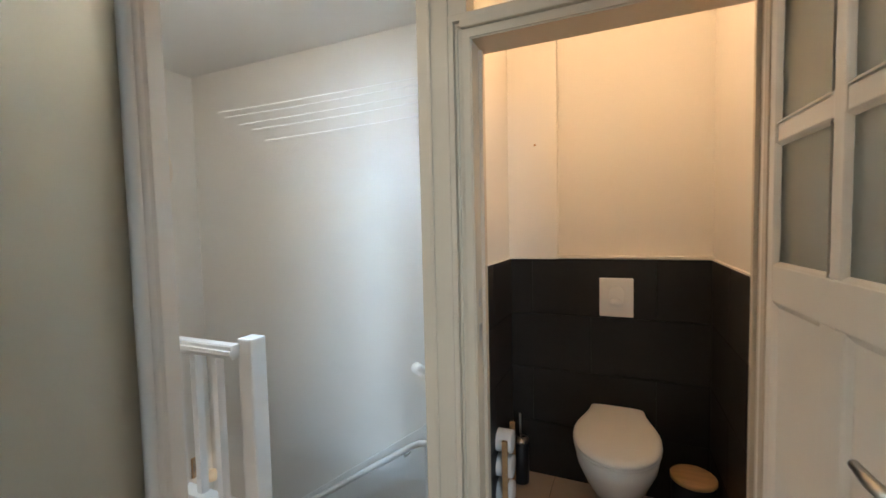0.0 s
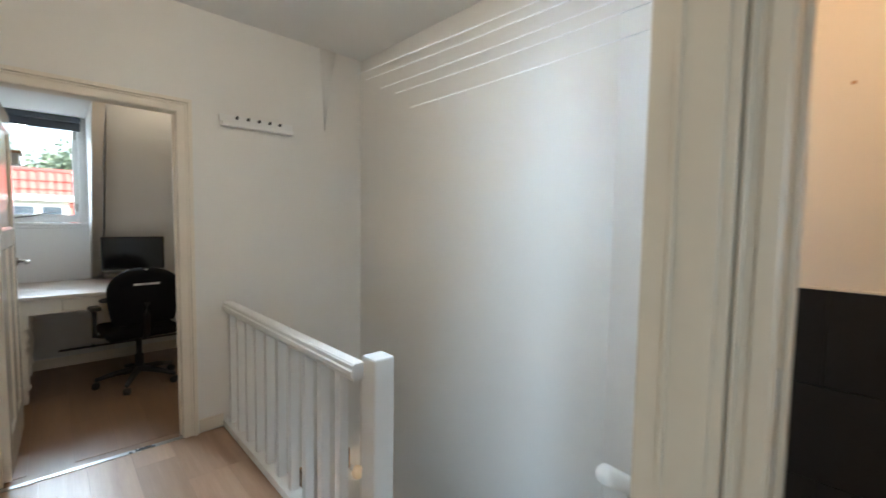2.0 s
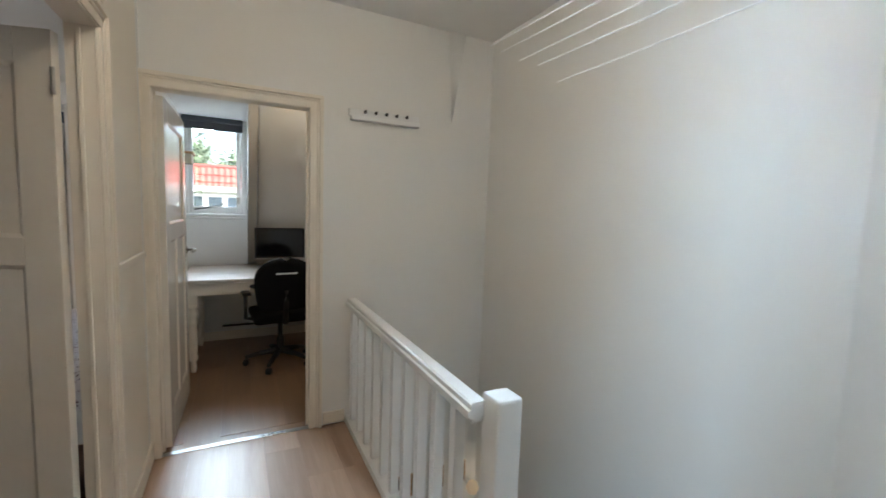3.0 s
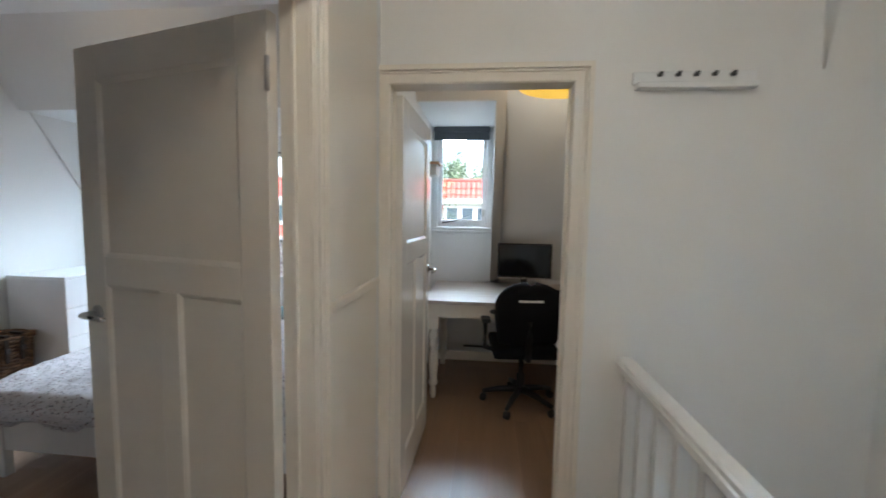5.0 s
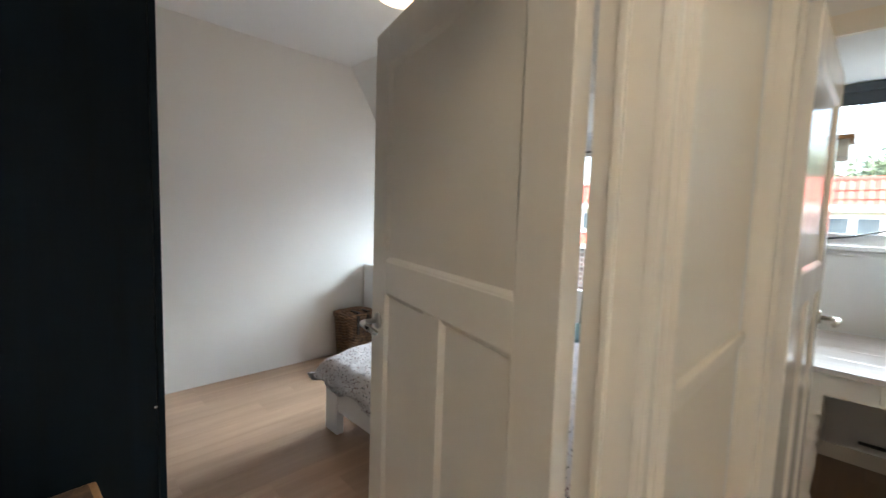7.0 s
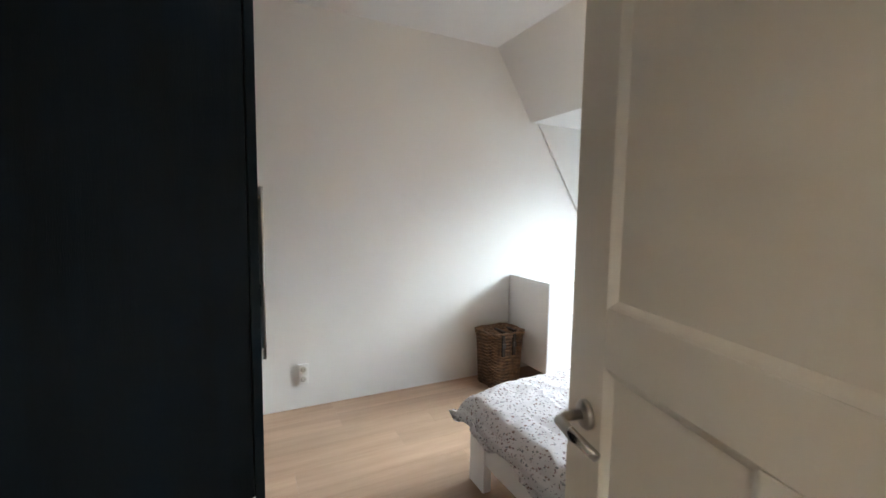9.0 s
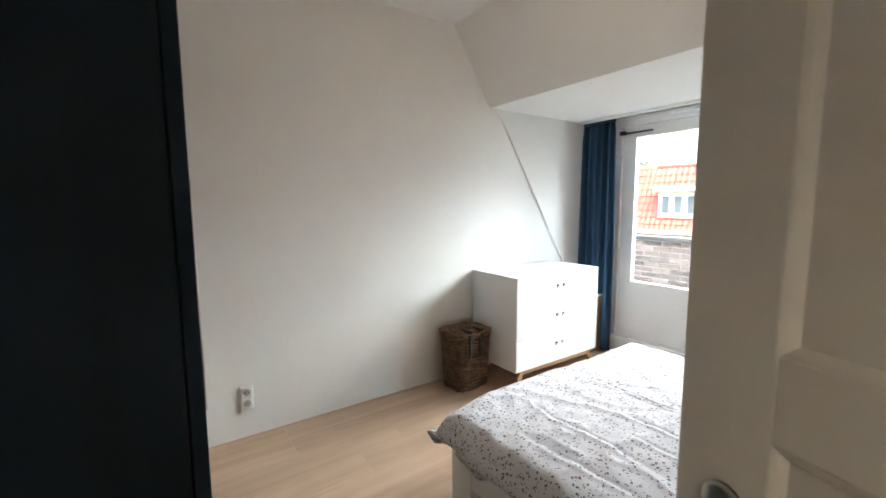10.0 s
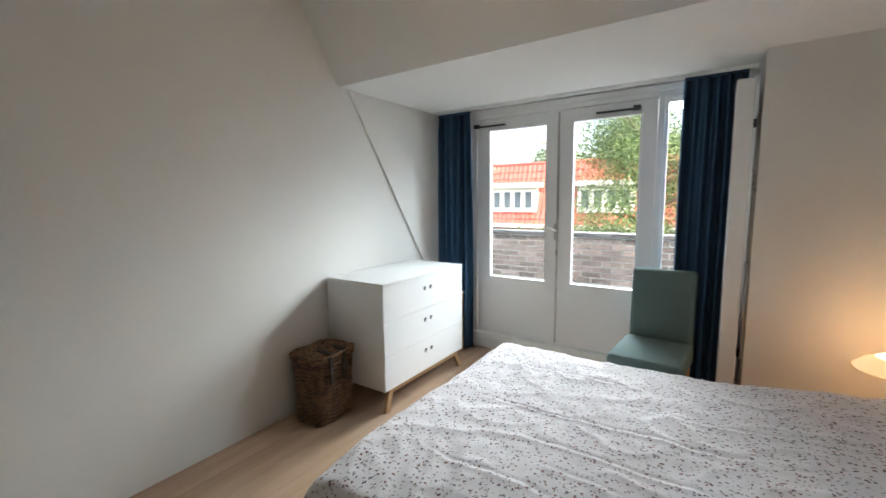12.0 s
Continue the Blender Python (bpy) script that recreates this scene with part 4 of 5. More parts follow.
for x in (-0.03, 0.075):
    part("strap", boxes([(x - 0.013, x + 0.013, 0.138, 0.152, 0.26, 0.43), (x - 0.013, x + 0.013, 0.04, 0.152, 0.446, 0.462)], 0.002), M["leather"], bk, "dark leather strap")
    part("buckle", boxes([(x - 0.017, x + 0.017, 0.150, 0.158, 0.33, 0.365)], 0.003), M["dark_metal"], bk)

# bed: foot to the south, head against the study wall
bd = thing("bed", "white double bed frame with mattress", "bed", pose(-3.178, -0.80, 0))
part("footboard", B(-0.75, 0.75, 0.0, 0.032, 0.150, 0.37, bevel=0.004), M["white"], bd)
for s in (-1, 1):
    part("side_rail", B(s * 0.75 - 0.016, s * 0.75 + 0.016, 0.032, 2.03, 0.150, 0.37, bevel=0.004), M["white"], bd)
    part("leg", B(s * 0.752 - 0.024, s * 0.752 + 0.024, -0.012, 0.13, 0, 0.375, bevel=0.004), M["white"], bd)
    part("leg", B(s * 0.752 - 0.024, s * 0.752 + 0.024, 1.97, 2.05, 0, 0.375, bevel=0.004), M["white"], bd)
part("headboard", B(-0.76, 0.76, 2.03, 2.07, 0.17, 0.95, bevel=0.006), M["white"], bd)
part("slatted_base", B(-0.73, 0.73, 0.04, 2.02, 0.25, 0.28, bevel=0.002), M["oak"], bd)
part("mattress", B(-0.735, 0.735, 0.03, 2.02, 0.28, 0.48, bevel=0.05), M["linen"], bd, "", True)


def duvet():
    t = thing("duvet", "white cotton duvet with small floral print, slightly creased", "duvet", pose(-3.145, -0.80, 0))
    bm = bmesh.new()
    nx, ny = 230, 170
    hw, over, foot, top = 0.785, 0.20, 0.22, 0.507
    grid = []
    for j in range(ny + 1):
        row = []
        v = -foot - 0.06 + (2.02 + foot + 0.06) * j / ny
        for i in range(nx + 1):
            u = -(hw + over) + 2 * (hw + over) * i / nx
            # arc from the flat top into the hanging sides
            dx, dy = max(abs(u) - hw + 0.06, 0), max(-v + 0.03, 0)
            h = max(0.0, min(1.0, (v - 1.05) / 0.75))
            z, x, y = top + 0.012 * v + 0.055 * h * h * (3 - 2 * h), u, v
            z -= 0.035 * (max(u - 0.4, 0) / 0.385) ** 2
            if dx > 0:
                a = min(dx / 0.09, math.pi / 2)
                x = math.copysign(hw - 0.06 + 0.09 * math.sin(a) + 0.02 * max(dx - 0.14, 0), u)
                z -= 0.09 * (1 - math.cos(a)) + max(dx - 0.141, 0) * 0.95
            if dy > 0:
                a = min(dy / 0.09, math.pi / 2)
                y = -(0.09 * math.sin(a)) + 0.03 - 0.03 * max(dy - 0.14, 0)
                z -= 0.09 * (1 - math.cos(a)) + max(dy - 0.141, 0) * 0.95
            z = max(z, 0.362 + 0.014 * math.sin(u * 9))
            q = Vector((u * 1.6, v * 1.6, 0))
            n1 = noise.noise(q * 1.1)
            n2 = noise.noise(Vector((u * 2.2 + n1 * 0.8, v * 7 + n1 * 1.2, 2.0)))
            n3 = noise.noise(Vector((u * 11 + v * 4, v * 13 - u * 5, 5.0)))
            ridge = (1 - abs(n2)) ** 5
            crease = 0.0
            for c, deep, v0, v1 in ((-0.045, 0.009, 0.2, 1.5), (0.45, 0.007, 0.2, 0.95), (0.195, 0.007, 0.4, 1.4), (-0.27, 0.005, 0.7, 1.7), (-0.47, 0.005, 0.1, 1.0), (0.33, 0.006, 0.6, 1.8), (0.62, 0.004, 0.3, 1.5)):
                e = u - c - 0.012 * math.sin(v * 3.9 + c * 9) - 0.02 * noise.noise(Vector((v * 4, c * 9, 1)))
                fade = max(0.0, min(1.0, (v - v0) * 5)) * max(0.0, min(1.0, (v1 - v) * 3)) * (0.7 + 0.6 * noise.noise(Vector((v * 3, c * 5, 4))))
                crease += fade * deep * (0.75 * math.exp(-((e - 0.017) / 0.014) ** 2) - math.exp(-(e / 0.007) ** 2))
            q2 = noise.noise(Vector((u * 5 + v * 2, v * 4 - u * 2, 8.0)))
            crease += 0.006 * (1 - abs(q2)) ** 7
            lift = 0.010 * n1 + 0.005 * ridge + 0.004 * n3 + crease
            lift += 0.016 * math.exp(-((u + 0.3) ** 2 + (v - 1.8) ** 2) / 0.2)
            if dx > 0.1 or dy > 0.1:
                out = 0.016 * math.sin(9 * (v if dx > 0.1 else u) + 3 * n1)
                x += math.copysign(out, u) if dx > 0.1 else 0
                y -= out if dy > 0.1 else 0
            row.append(bm.verts.new((x, y, z + lift * (1 if dx < 0.1 and dy < 0.1 else 0.3))))
        grid.append(row)
    for j in range(ny):
        for i in range(nx):
            bm.faces.new((grid[j][i], grid[j][i + 1], grid[j + 1][i + 1], grid[j + 1][i]))
    ob = part("cover", bm, M["cotton"], t, "", True)
    s = ob.modifiers.new("thickness", "SOLIDIFY")
    s.thickness, s.offset = 0.03, -1


duvet()

# green chair, seat towards the room
gc = thing("dining_chair", "sage green upholstered high-back dining chair", "chair", pose(-4.34, 0.0, 0, 0, 0, -4))
bm = bmesh.new()
box(bm, -0.24, 0.26, -0.205, 0.205, 0.36, 0.49, bevel=0.03)
part("seat", bm, M["green"], gc, "", True)
bm = bmesh.new()
box(bm, -0.31, -0.235, -0.195, 0.195, 0.36, 0.95, bevel=0.03)
for v in bm.verts:
    v.co.x -= max(v.co.z - 0.5, 0) * 0.09
part("backrest", bm, M["green"], gc, "", True)
for x in (-0.26, 0.20):
    for y in (-0.165, 0.165):
        bm = B(x - 0.02, x + 0.02, y - 0.02, y + 0.02, 0, 0.37, bevel=0.004)
        part("leg", bm, M["oak"], gc)

# nightstand and lamp
ns = thing("nightstand", "brown wooden nightstand beside the bed", "nightstand", pose(-4.20, 1.08, -0.16))
part("top", B(-0.22, 0.22, -0.20, 0.20, 0.505, 0.53, bevel=0.004), M["walnut"], ns)
part("body", B(-0.20, 0.20, -0.18, 0.19, 0.20, 0.505, bevel=0.003), M["walnut"], ns)
part("drawer", B(0.20, 0.215, -0.17, 0.18, 0.36, 0.495, bevel=0.003), M["walnut"], ns)
for x in (-0.18, 0.18):
    for y in (-0.16, 0.17):
        part("leg", B(x - 0.016, x + 0.016, y - 0.016, y + 0.016, 0.16, 0.21, bevel=0.003), M["walnut"], ns)
bl = thing("bedside_lamp", "lit bedside lamp with wide pale glass shade", "table lamp", pose(-4.24, 1.04, 0.37))
part("stem", lathe([(0.06, 0), (0.06, 0.01), (0.022, 0.018), (0.022, 0.22), (0.018, 0.23)], 24), M["walnut"], bl, "brown wooden stem", True)
sh = part("shade", lathe([(0.15, 0.240), (0.152, 0.246), (0.11, 0.286), (0.05, 0.312), (0.015, 0.318)], 36), M["lit_fabric"], bl, "glowing cream shade", True)
sh.visible_shadow = False
part("crown", lathe([(0.075, 0.304), (0.05, 0.316), (0.015, 0.322)], 28), glowing("lit_shade_crown", (1.0, 0.80, 0.48), 0.6), bl, "brightly lit top of the shade", True).visible_shadow = False

# wardrobe
wd = thing("wardrobe", "tall dark navy wardrobe with long steel bar handles", "wardrobe", pose(-0.018, 0, 0))
part("side_panel", B(-1.313, -0.725, 0.047, 0.065, 0, 2.36, bevel=0.001), M["navy"], wd)
part("side_panel", B(-1.313, -0.725, -1.153, -1.135, 0, 2.36, bevel=0.001), M["navy"], wd)
part("top", B(-1.313, -0.725, -1.135, 0.047, 2.34, 2.36, bevel=0.001), M["navy"], wd)
part("back", B(-0.735, -0.727, -1.135, 0.047, 0.06, 2.34, bevel=0), M["navy"], wd)
part("plinth", B(-1.29, -0.74, -1.135, 0.047, 0, 0.06, bevel=0.001), M["navy"], wd)
for a, b, hy in ((-0.535, 0.064, -0.475), (-1.152, -0.541, -0.60)):
    d = part("door", B(-1.335, -1.316, a, b, 0.065, 2.356, bevel=0.0015), M["navy"], wd)
    hd = part("bar_handle", tube([(-1.364, hy, 0.93), (-1.364, hy, 1.515)], 0.006), M["steel"], d, "long brushed steel bar handle", True)
    for z in (0.965, 1.48):
        part("standoff", tube([(-1.335, hy, z), (-1.364, hy, z)], 0.005), M["steel"], hd, "", True)
part("lock", tube([(-1.315, 0.066, 0.80), (-1.305, 0.069, 0.80)], 0.005), M["steel"], wd, "small steel fitting", True)

# low wooden stool in front of the wardrobe's end
sb = thing("wooden_stool", "worn brown leather-topped wooden stool by the wardrobe", "stool", pose(-1.02, 0.26, 0, 0, 0, 4) @ Matrix.Diagonal((1, 1, 1.05, 1)))
part("seat", B(-0.17, 0.17, -0.17, 0.17, 0.555, 0.60, bevel=0.008), M["bamboo"], sb)
part("cushion", B(-0.15, 0.15, -0.15, 0.15, 0.597, 0.608, bevel=0.004), M["wicker"], sb, "brown leather pad")
for x in (-0.145, 0.145):
    for y in (-0.145, 0.145):
        part("leg", B(x - 0.016, x + 0.016, y - 0.016, y + 0.016, 0, 0.555, bevel=0.003), M["bamboo"], sb)

# double socket
sk = thing("wall_socket", "white double wall socket on the bedroom wall", "socket", pose(-1.70, BS, 0.255))
part("plate", B(-0.036, 0.036, 0, 0.016, -0.076, 0.076, bevel=0.005), M["plastic"], sk)
for z in (-0.036, 0.036):
    w = part("outlet", lathe([(0.029, 0), (0.029, 0.003), (0.024, 0.003), (0.022, 0.0005)], 24, pose(0, 0.0155, z, -90)), M["plastic"], sk, "round earthed outlet", True)
    part("recess", lathe([(0.0215, 0), (0.0215, 0.0008), (0.01, 0.001)], 20, pose(0, 0.0165, z, -90)), M["steel"], w, "grey recess", True)
    for x in (-0.0095, 0.0095):
        part("pin_hole", lathe([(0.003, 0), (0.003, 0.001), (0.001, 0.0012)], 8, pose(x, 0.0173, z, -90)), M["black"], w)

lp = thing("bedroom_ceiling_lamp", "round warm-lit ceiling lamp", "ceiling lamp", pose(-2.72, -0.52, 0))
part("plate", lathe([(0.06, BC - 0.03), (0.06, BC)], 24), M["white"], lp, "", True)
part("stem", tube([(0, 0, BC - 0.03), (0, 0, 2.79)], 0.02), M["white"], lp, "", True)
b = part("shade", lathe([(0.05, 2.735), (0.12, 2.742), (0.15, 2.76), (0.14, 2.79), (0.02, 2.80)], 36), M["warm_shade"], lp, "glowing round shade", True)
b.visible_shadow = False

# ---- study ----
ow = tagged(new("window_study"), "white casement window with a grey roller blind", "window", kind="structure")
for a, b in ((1.345, 1.388), (1.860, 1.90)):
    part("frame_post", B(GX - 0.07, GX + 0.012, a, b, 1.325, 2.235, bevel=0.004), W, ow)
part("frame_head", B(GX - 0.07, GX + 0.012, 1.345, 1.90, 2.235, 2.27, bevel=0.004), W, ow)
part("sill", B(GX - 0.07, GX + 0.035, GS + 0.002, CY - 0.002, 1.296, 1.325, bevel=0.006), W, ow)
part("sill_moulding", B(GX, GX + 0.018, GS + 0.002, CY - 0.002, 1.270, 1.295, bevel=0.005), W, ow)
s = part("sash", boxes([(GX - 0.05, GX - 0.005, 1.390, 1.430, 1.328, 2.232), (GX - 0.05, GX - 0.005, 1.817, 1.858, 1.328, 2.232), (GX - 0.05, GX - 0.005, 1.430, 1.817, 1.328, 1.398), (GX - 0.05, GX - 0.005, 1.430, 1.817, 2.185, 2.232)], 0.003), W, ow)
part("pane", B(GX - 0.030, GX - 0.024, 1.425, 1.822, 1.393, 2.190, bevel=0), M["glass"], s).visible_shadow = False
for z in (1.43, 2.08):
    part("hinge", B(GX - 0.006, GX + 0.010, 1.822, 1.846, z, z + 0.07, bevel=0.003), M["steel"], s, "steel window hinge")
part("casement_stay", tube([(GX + 0.005, 1.435, 1.365), (GX + 0.02, 1.55, 1.385), (GX + 0.03, 1.70, 1.43)], 0.006), M["dark_metal"], ow, "dark casement stay", True)
rb = part("roller_blind", B(GX + 0.014, GX + 0.065, 1.345, 1.882, 2.228, 2.278, bevel=0.012), M["blind"], ow, "dark grey rolled-up blind")
part("blind_cloth", B(GX + 0.022, GX + 0.027, 1.350, 1.878, 2.170, 2.240, bevel=0.001), M["blind"], rb)
part("blind_bar", B(GX + 0.018, GX + 0.032, 1.350, 1.878, 2.156, 2.172, bevel=0.003), M["blind"], rb)
tr = tagged(new("trim_dormer"), "white moulded trim round the study dormer", "trim", kind="structure")
for w, d, e in ((0.075, 0.018, 0.0), (0.045, 0.028, 0.003)):
    bm = prism([(slope_x(0.815) + d, 0.815), (slope_x(SD + w) + d, SD + w), (slope_x(SD + w), SD + w), (slope_x(0.815), 0.815)], "y", CY - e, CY + w)
    part("side_casing", bm, M["satin"], tr)
    part("head_casing", prism([(slope_x(SD) + d, SD - e), (slope_x(SD + w) + d, SD + w), (slope_x(SD + w), SD + w), (slope_x(SD), SD - e)], "y", GS, CY - e), M["satin"], tr)

ds = thing("desk", "white painted farmhouse desk with turned legs and a drawer", "desk")
M["board"] = material("whitewashed_board", (0.62, 0.55, 0.50), 0.30, scale=3, grain=50, stretch=(8, 0.6, 8), dark=(0.46, 0.38, 0.33))
for k in range(4):
    a = -4.545 + k * 0.2365
    part("top_board", B(a, a + 0.235, 1.40, 2.96, 0.772, 0.800, bevel=0.004), M["board"], ds)
for a, b, c, d in ((-3.68, -3.655, 1.46, 2.90), (-4.49, -4.465, 1.46, 2.90), (-4.465, -3.68, 1.46, 1.485), (-4.465, -3.68, 2.875, 2.90)):
    part("apron", B(a, b, c, d, 0.658, 0.772, bevel=0.002), M["gloss"], ds)
for c, d in ((1.70, 2.19), (2.23, 2.72)):
    drw = part("drawer", B(-3.656, -3.644, c, d, 0.676, 0.762, bevel=0.004), M["gloss"], ds)
    cup = bmesh.new()
    bmesh.ops.create_uvsphere(cup, u_segments=20, v_segments=12, radius=1.0, matrix=pose(-3.645, (c + d) / 2 + 0.005, 0.722) @ Matrix.Diagonal((0.022, 0.042, 0.020, 1)))
    part("cup_pull", cup, M["dark_metal"], drw, "dark metal cup pull", True)
LEG = [(0.018, 0), (0.024, 0.04), (0.020, 0.09), (0.034, 0.11), (0.038, 0.13), (0.030, 0.15), (0.032, 0.20), (0.040, 0.30), (0.036, 0.36), (0.028, 0.40), (0.040, 0.42), (0.040, 0.44), (0.028, 0.46), (0.042, 0.49), (0.042, 0.52), (0.030, 0.545), (0.040, 0.56)]
for x in (-3.70, -4.445):
    for y in (1.478, 2.88):
        lg = part("leg", lathe(LEG, 24, pose(x, y, 0)), M["gloss"], ds, "turned leg", True)
        part("leg_block", B(x - 0.042, x + 0.042, y - 0.042, y + 0.042, 0.56, 0.772, bevel=0.004), M["gloss"], lg)

mn = thing("monitor", "black computer monitor switched off on the desk", "monitor", pose(-4.235, 2.21, 0.826, 0, 0, 0))
part("screen_body", B(-0.025, 0.012, -0.237, 0.237, 0.065, 0.378, bevel=0.008), M["black"], mn)
part("screen", B(0.0115, 0.0135, -0.222, 0.222, 0.088, 0.364, bevel=0.0), M["screen"], mn, "dark glossy screen")
part("badge", B(0.0125, 0.0142, -0.012, 0.012, 0.072, 0.078, bevel=0), M["steel"], mn)
part("lower_bezel", B(0.0125, 0.0150, -0.235, 0.235, 0.066, 0.074, bevel=0.001), M["steel"], mn, "silver lower edge")
part("neck", B(-0.03, 0.0, -0.03, 0.03, -0.02, 0.12, bevel=0.006), M["black"], mn)
part("foot", lathe([(0.115, -0.026), (0.115, -0.018), (0.05, -0.008)], 32, Matrix.Diagonal((0.9, 1.25, 1, 1))), M["black"], mn, "", True)
kb = thing("keyboard", "black keyboard on the desk", "keyboard", pose(-4.06, 2.50, 0.800, 0, 0, 8))
part("tray", B(-0.07, 0.07, -0.2, 0.2, 0, 0.018, bevel=0.005), M["black"], kb)
for r in range(4):
    part("key_row", B(-0.055 + r * 0.029, -0.055 + r * 0.029 + 0.024, -0.19, 0.19, 0.017, 0.022, bevel=0.002), M["mesh_black"], kb)

oc = thing("office_chair", "black office swivel chair with armrests", "office chair", pose(-3.68, 2.16, 0, 0, 0, 5))
bm = bmesh.new()
box(bm, -0.25, 0.23, -0.24, 0.24, 0.42, 0.50, bevel=0.035)
part("seat", bm, M["mesh_black"], oc, "", True)
bm = bmesh.new()
rows = []
for j in range(29):
    v = j / 28
    w = 0.195 + 0.042 * math.sin(math.pi * v / 1.24) if v < 0.62 else 0.237 * math.sqrt(max(1 - ((v - 0.62) / 0.383) ** 2.4, 0.012))
    r = []
    for i in range(17):
        u = -1 + i / 8
        r.append(bm.verts.new((0.235 - 0.045 * u * u + 0.05 * v + 0.02 * math.sin(3 * v), u * w, 0.55 + 0.42 * v)))
    rows.append(r)
for lo, hi in zip(rows, rows[1:]):
    for i in range(16):
        bm.faces.new((lo[i], lo[i + 1], hi[i + 1], hi[i]))
back = part("backrest", bm, M["mesh_black"], oc, "", True)
sm = back.modifiers.new("thickness", "SOLIDIFY")
sm.thickness, sm.offset = 0.045, 0
part("grip_slot", B(0.300, 0.312, -0.085, 0.085, 0.858, 0.874, bevel=0.004), M["plastic"], back, "pale grip slot")
part("back_post", tube([(0.10, 0, 0.42), (0.26, 0, 0.44), (0.29, 0, 0.62), (0.29, 0, 0.72)], 0.022), M["black"], oc, "", True)
for s in (-1, 1):
    arm = part("armrest", boxes([(-0.11, 0.13, s * 0.285 - 0.035, s * 0.285 + 0.035, 0.66, 0.69)], 0.012), M["black"], oc)
    part("arm_post", tube([(0.02, s * 0.20, 0.43), (0.03, s * 0.285, 0.45), (0.03, s * 0.285, 0.66)], 0.018), M["black"], arm, "", True)
part("gas_column", lathe([(0.032, 0.10), (0.032, 0.24), (0.02, 0.25), (0.02, 0.43)], 20), M["black"], oc, "", True)
for k in range(5):
    a = 2 * math.pi * k / 5 - 0.50
    c, s = math.cos(a), math.sin(a)
    leg = part("base_leg", tube([(0.02 * c, 0.02 * s, 0.12), (0.16 * c, 0.16 * s, 0.105), (0.29 * c, 0.29 * s, 0.075)], [0.028, 0.022, 0.016]), M["black"], oc, "", True)
    part("caster", lathe([(0.012, -0.022), (0.027, -0.020), (0.027, 0.020), (0.012, 0.022)], 18, pose(0.285 * c, 0.285 * s, 0.027, 90, 0, math.degrees(a))), M["black"], leg, "", True)

ol = thing("study_pendant", "round yellow-lit pendant lamp in the study", "pendant lamp", pose(-3.30, 2.345, 0))
part("cord", tube([(0, 0, 2.35), (0, 0, HC)], 0.004), M["white"], ol)
b = part("shade", lathe([(0.02, 2.252), (0.25, 2.258), (0.30, 2.272), (0.30, 2.286), (0.20, 2.33), (0.02, 2.36)], 40), M["yellow_shade"], ol, "glowing yellow round shade", True)
b.visible_shadow = False
ws = thing("wall_shelf", "small white wall shelf with a brown top", "wall shelf")
part("top", B(-3.64, -3.43, GS, 1.53, 1.798, 1.814, bevel=0.002), M["oak"], ws)
part("box", B(-3.62, -3.45, GS, 1.515, 1.725, 1.798, bevel=0.003), M["white"], ws)
pp = thing("wall_pipe", "thin dark heating pipe along the knee wall", "pipe")
part("pipe", tube([(-4.545, 1.67, 0.155), (-4.545, 3.3, 0.155)], 0.010), M["dark_metal"], pp, "", True)
part("clip", B(-4.585, -4.54, 1.90, 1.92, 0.142, 0.168, bevel=0.002), M["dark_metal"], pp)
structure("baseboard_knee", boxes([(GX - 0.001, GX + 0.012, GS, NY, 0, 0.09)], 0.003), M["gloss"], "cream baseboard under the desk", "baseboard")
structure("threshold_strip", boxes([(WX - 0.03, WX + 0.005, 1.43, 2.222, 0.0, 0.004)], 0.001), M["steel"], "thin pale threshold strip", "trim")

# ---- outside ----
structure("ground", boxes([(-900, 900, -900, 900, -6.4, -6.2)]), M["grass"], "garden ground behind the houses", "ground")
structure("balcony_floor", boxes([(-6.45, FX - 0.1, -4.0, 3.6, -0.35, -0.05)]), M["deck"], "grey balcony floor", "balcony")
structure("facade_below", boxes([(-6.40, 1.9, -4.0, 3.6, -6.2, -2.85)]), M["house"], "brick house below", "facade")


def tile_roof(name, parent, x_eave, z_eave, x_top, z_top, y0, y1, rows, pitch):
    """Overlapping rows of wavy roof tiles, one joined mesh."""
    verts, faces = [], []
    n = int((y1 - y0) / pitch) * 4
    dirv = Vector((x_top - x_eave, 0, z_top - z_eave)) / rows
    nrm = Vector((-dirv.z, 0, dirv.x)).normalized()
    if nrm.z < 0:
        nrm = -nrm
    for r in range(rows):
        a = Vector((x_eave, 0, z_eave)) + dirv * r
        for e, (f, lift) in enumerate(((0.0, 0.05), (1.06, 0.0))):
            for i in range(n + 1):
                p = a + dirv * f + nrm * (lift + 0.022 * math.sin(i / 4 * 2 * math.pi))
                verts.append((p.x, y0 + (y1 - y0) * i / n, p.z))
        o = r * 2 * (n + 1)
        faces += [(o + i, o + i + 1, o + n + 2 + i, o + n + 1 + i) for i in range(n)]
    me = bpy.data.meshes.new(name)
    me.from_pydata(verts, [], faces)
    me.materials.append(M["roof"])
    ob = new(name, me)
    ob.parent = parent
    s = ob.modifiers.new("thickness", "SOLIDIFY")
    s.thickness = 0.02
    return tagged(ob, "wavy red clay roof tiles", kind="stuff")


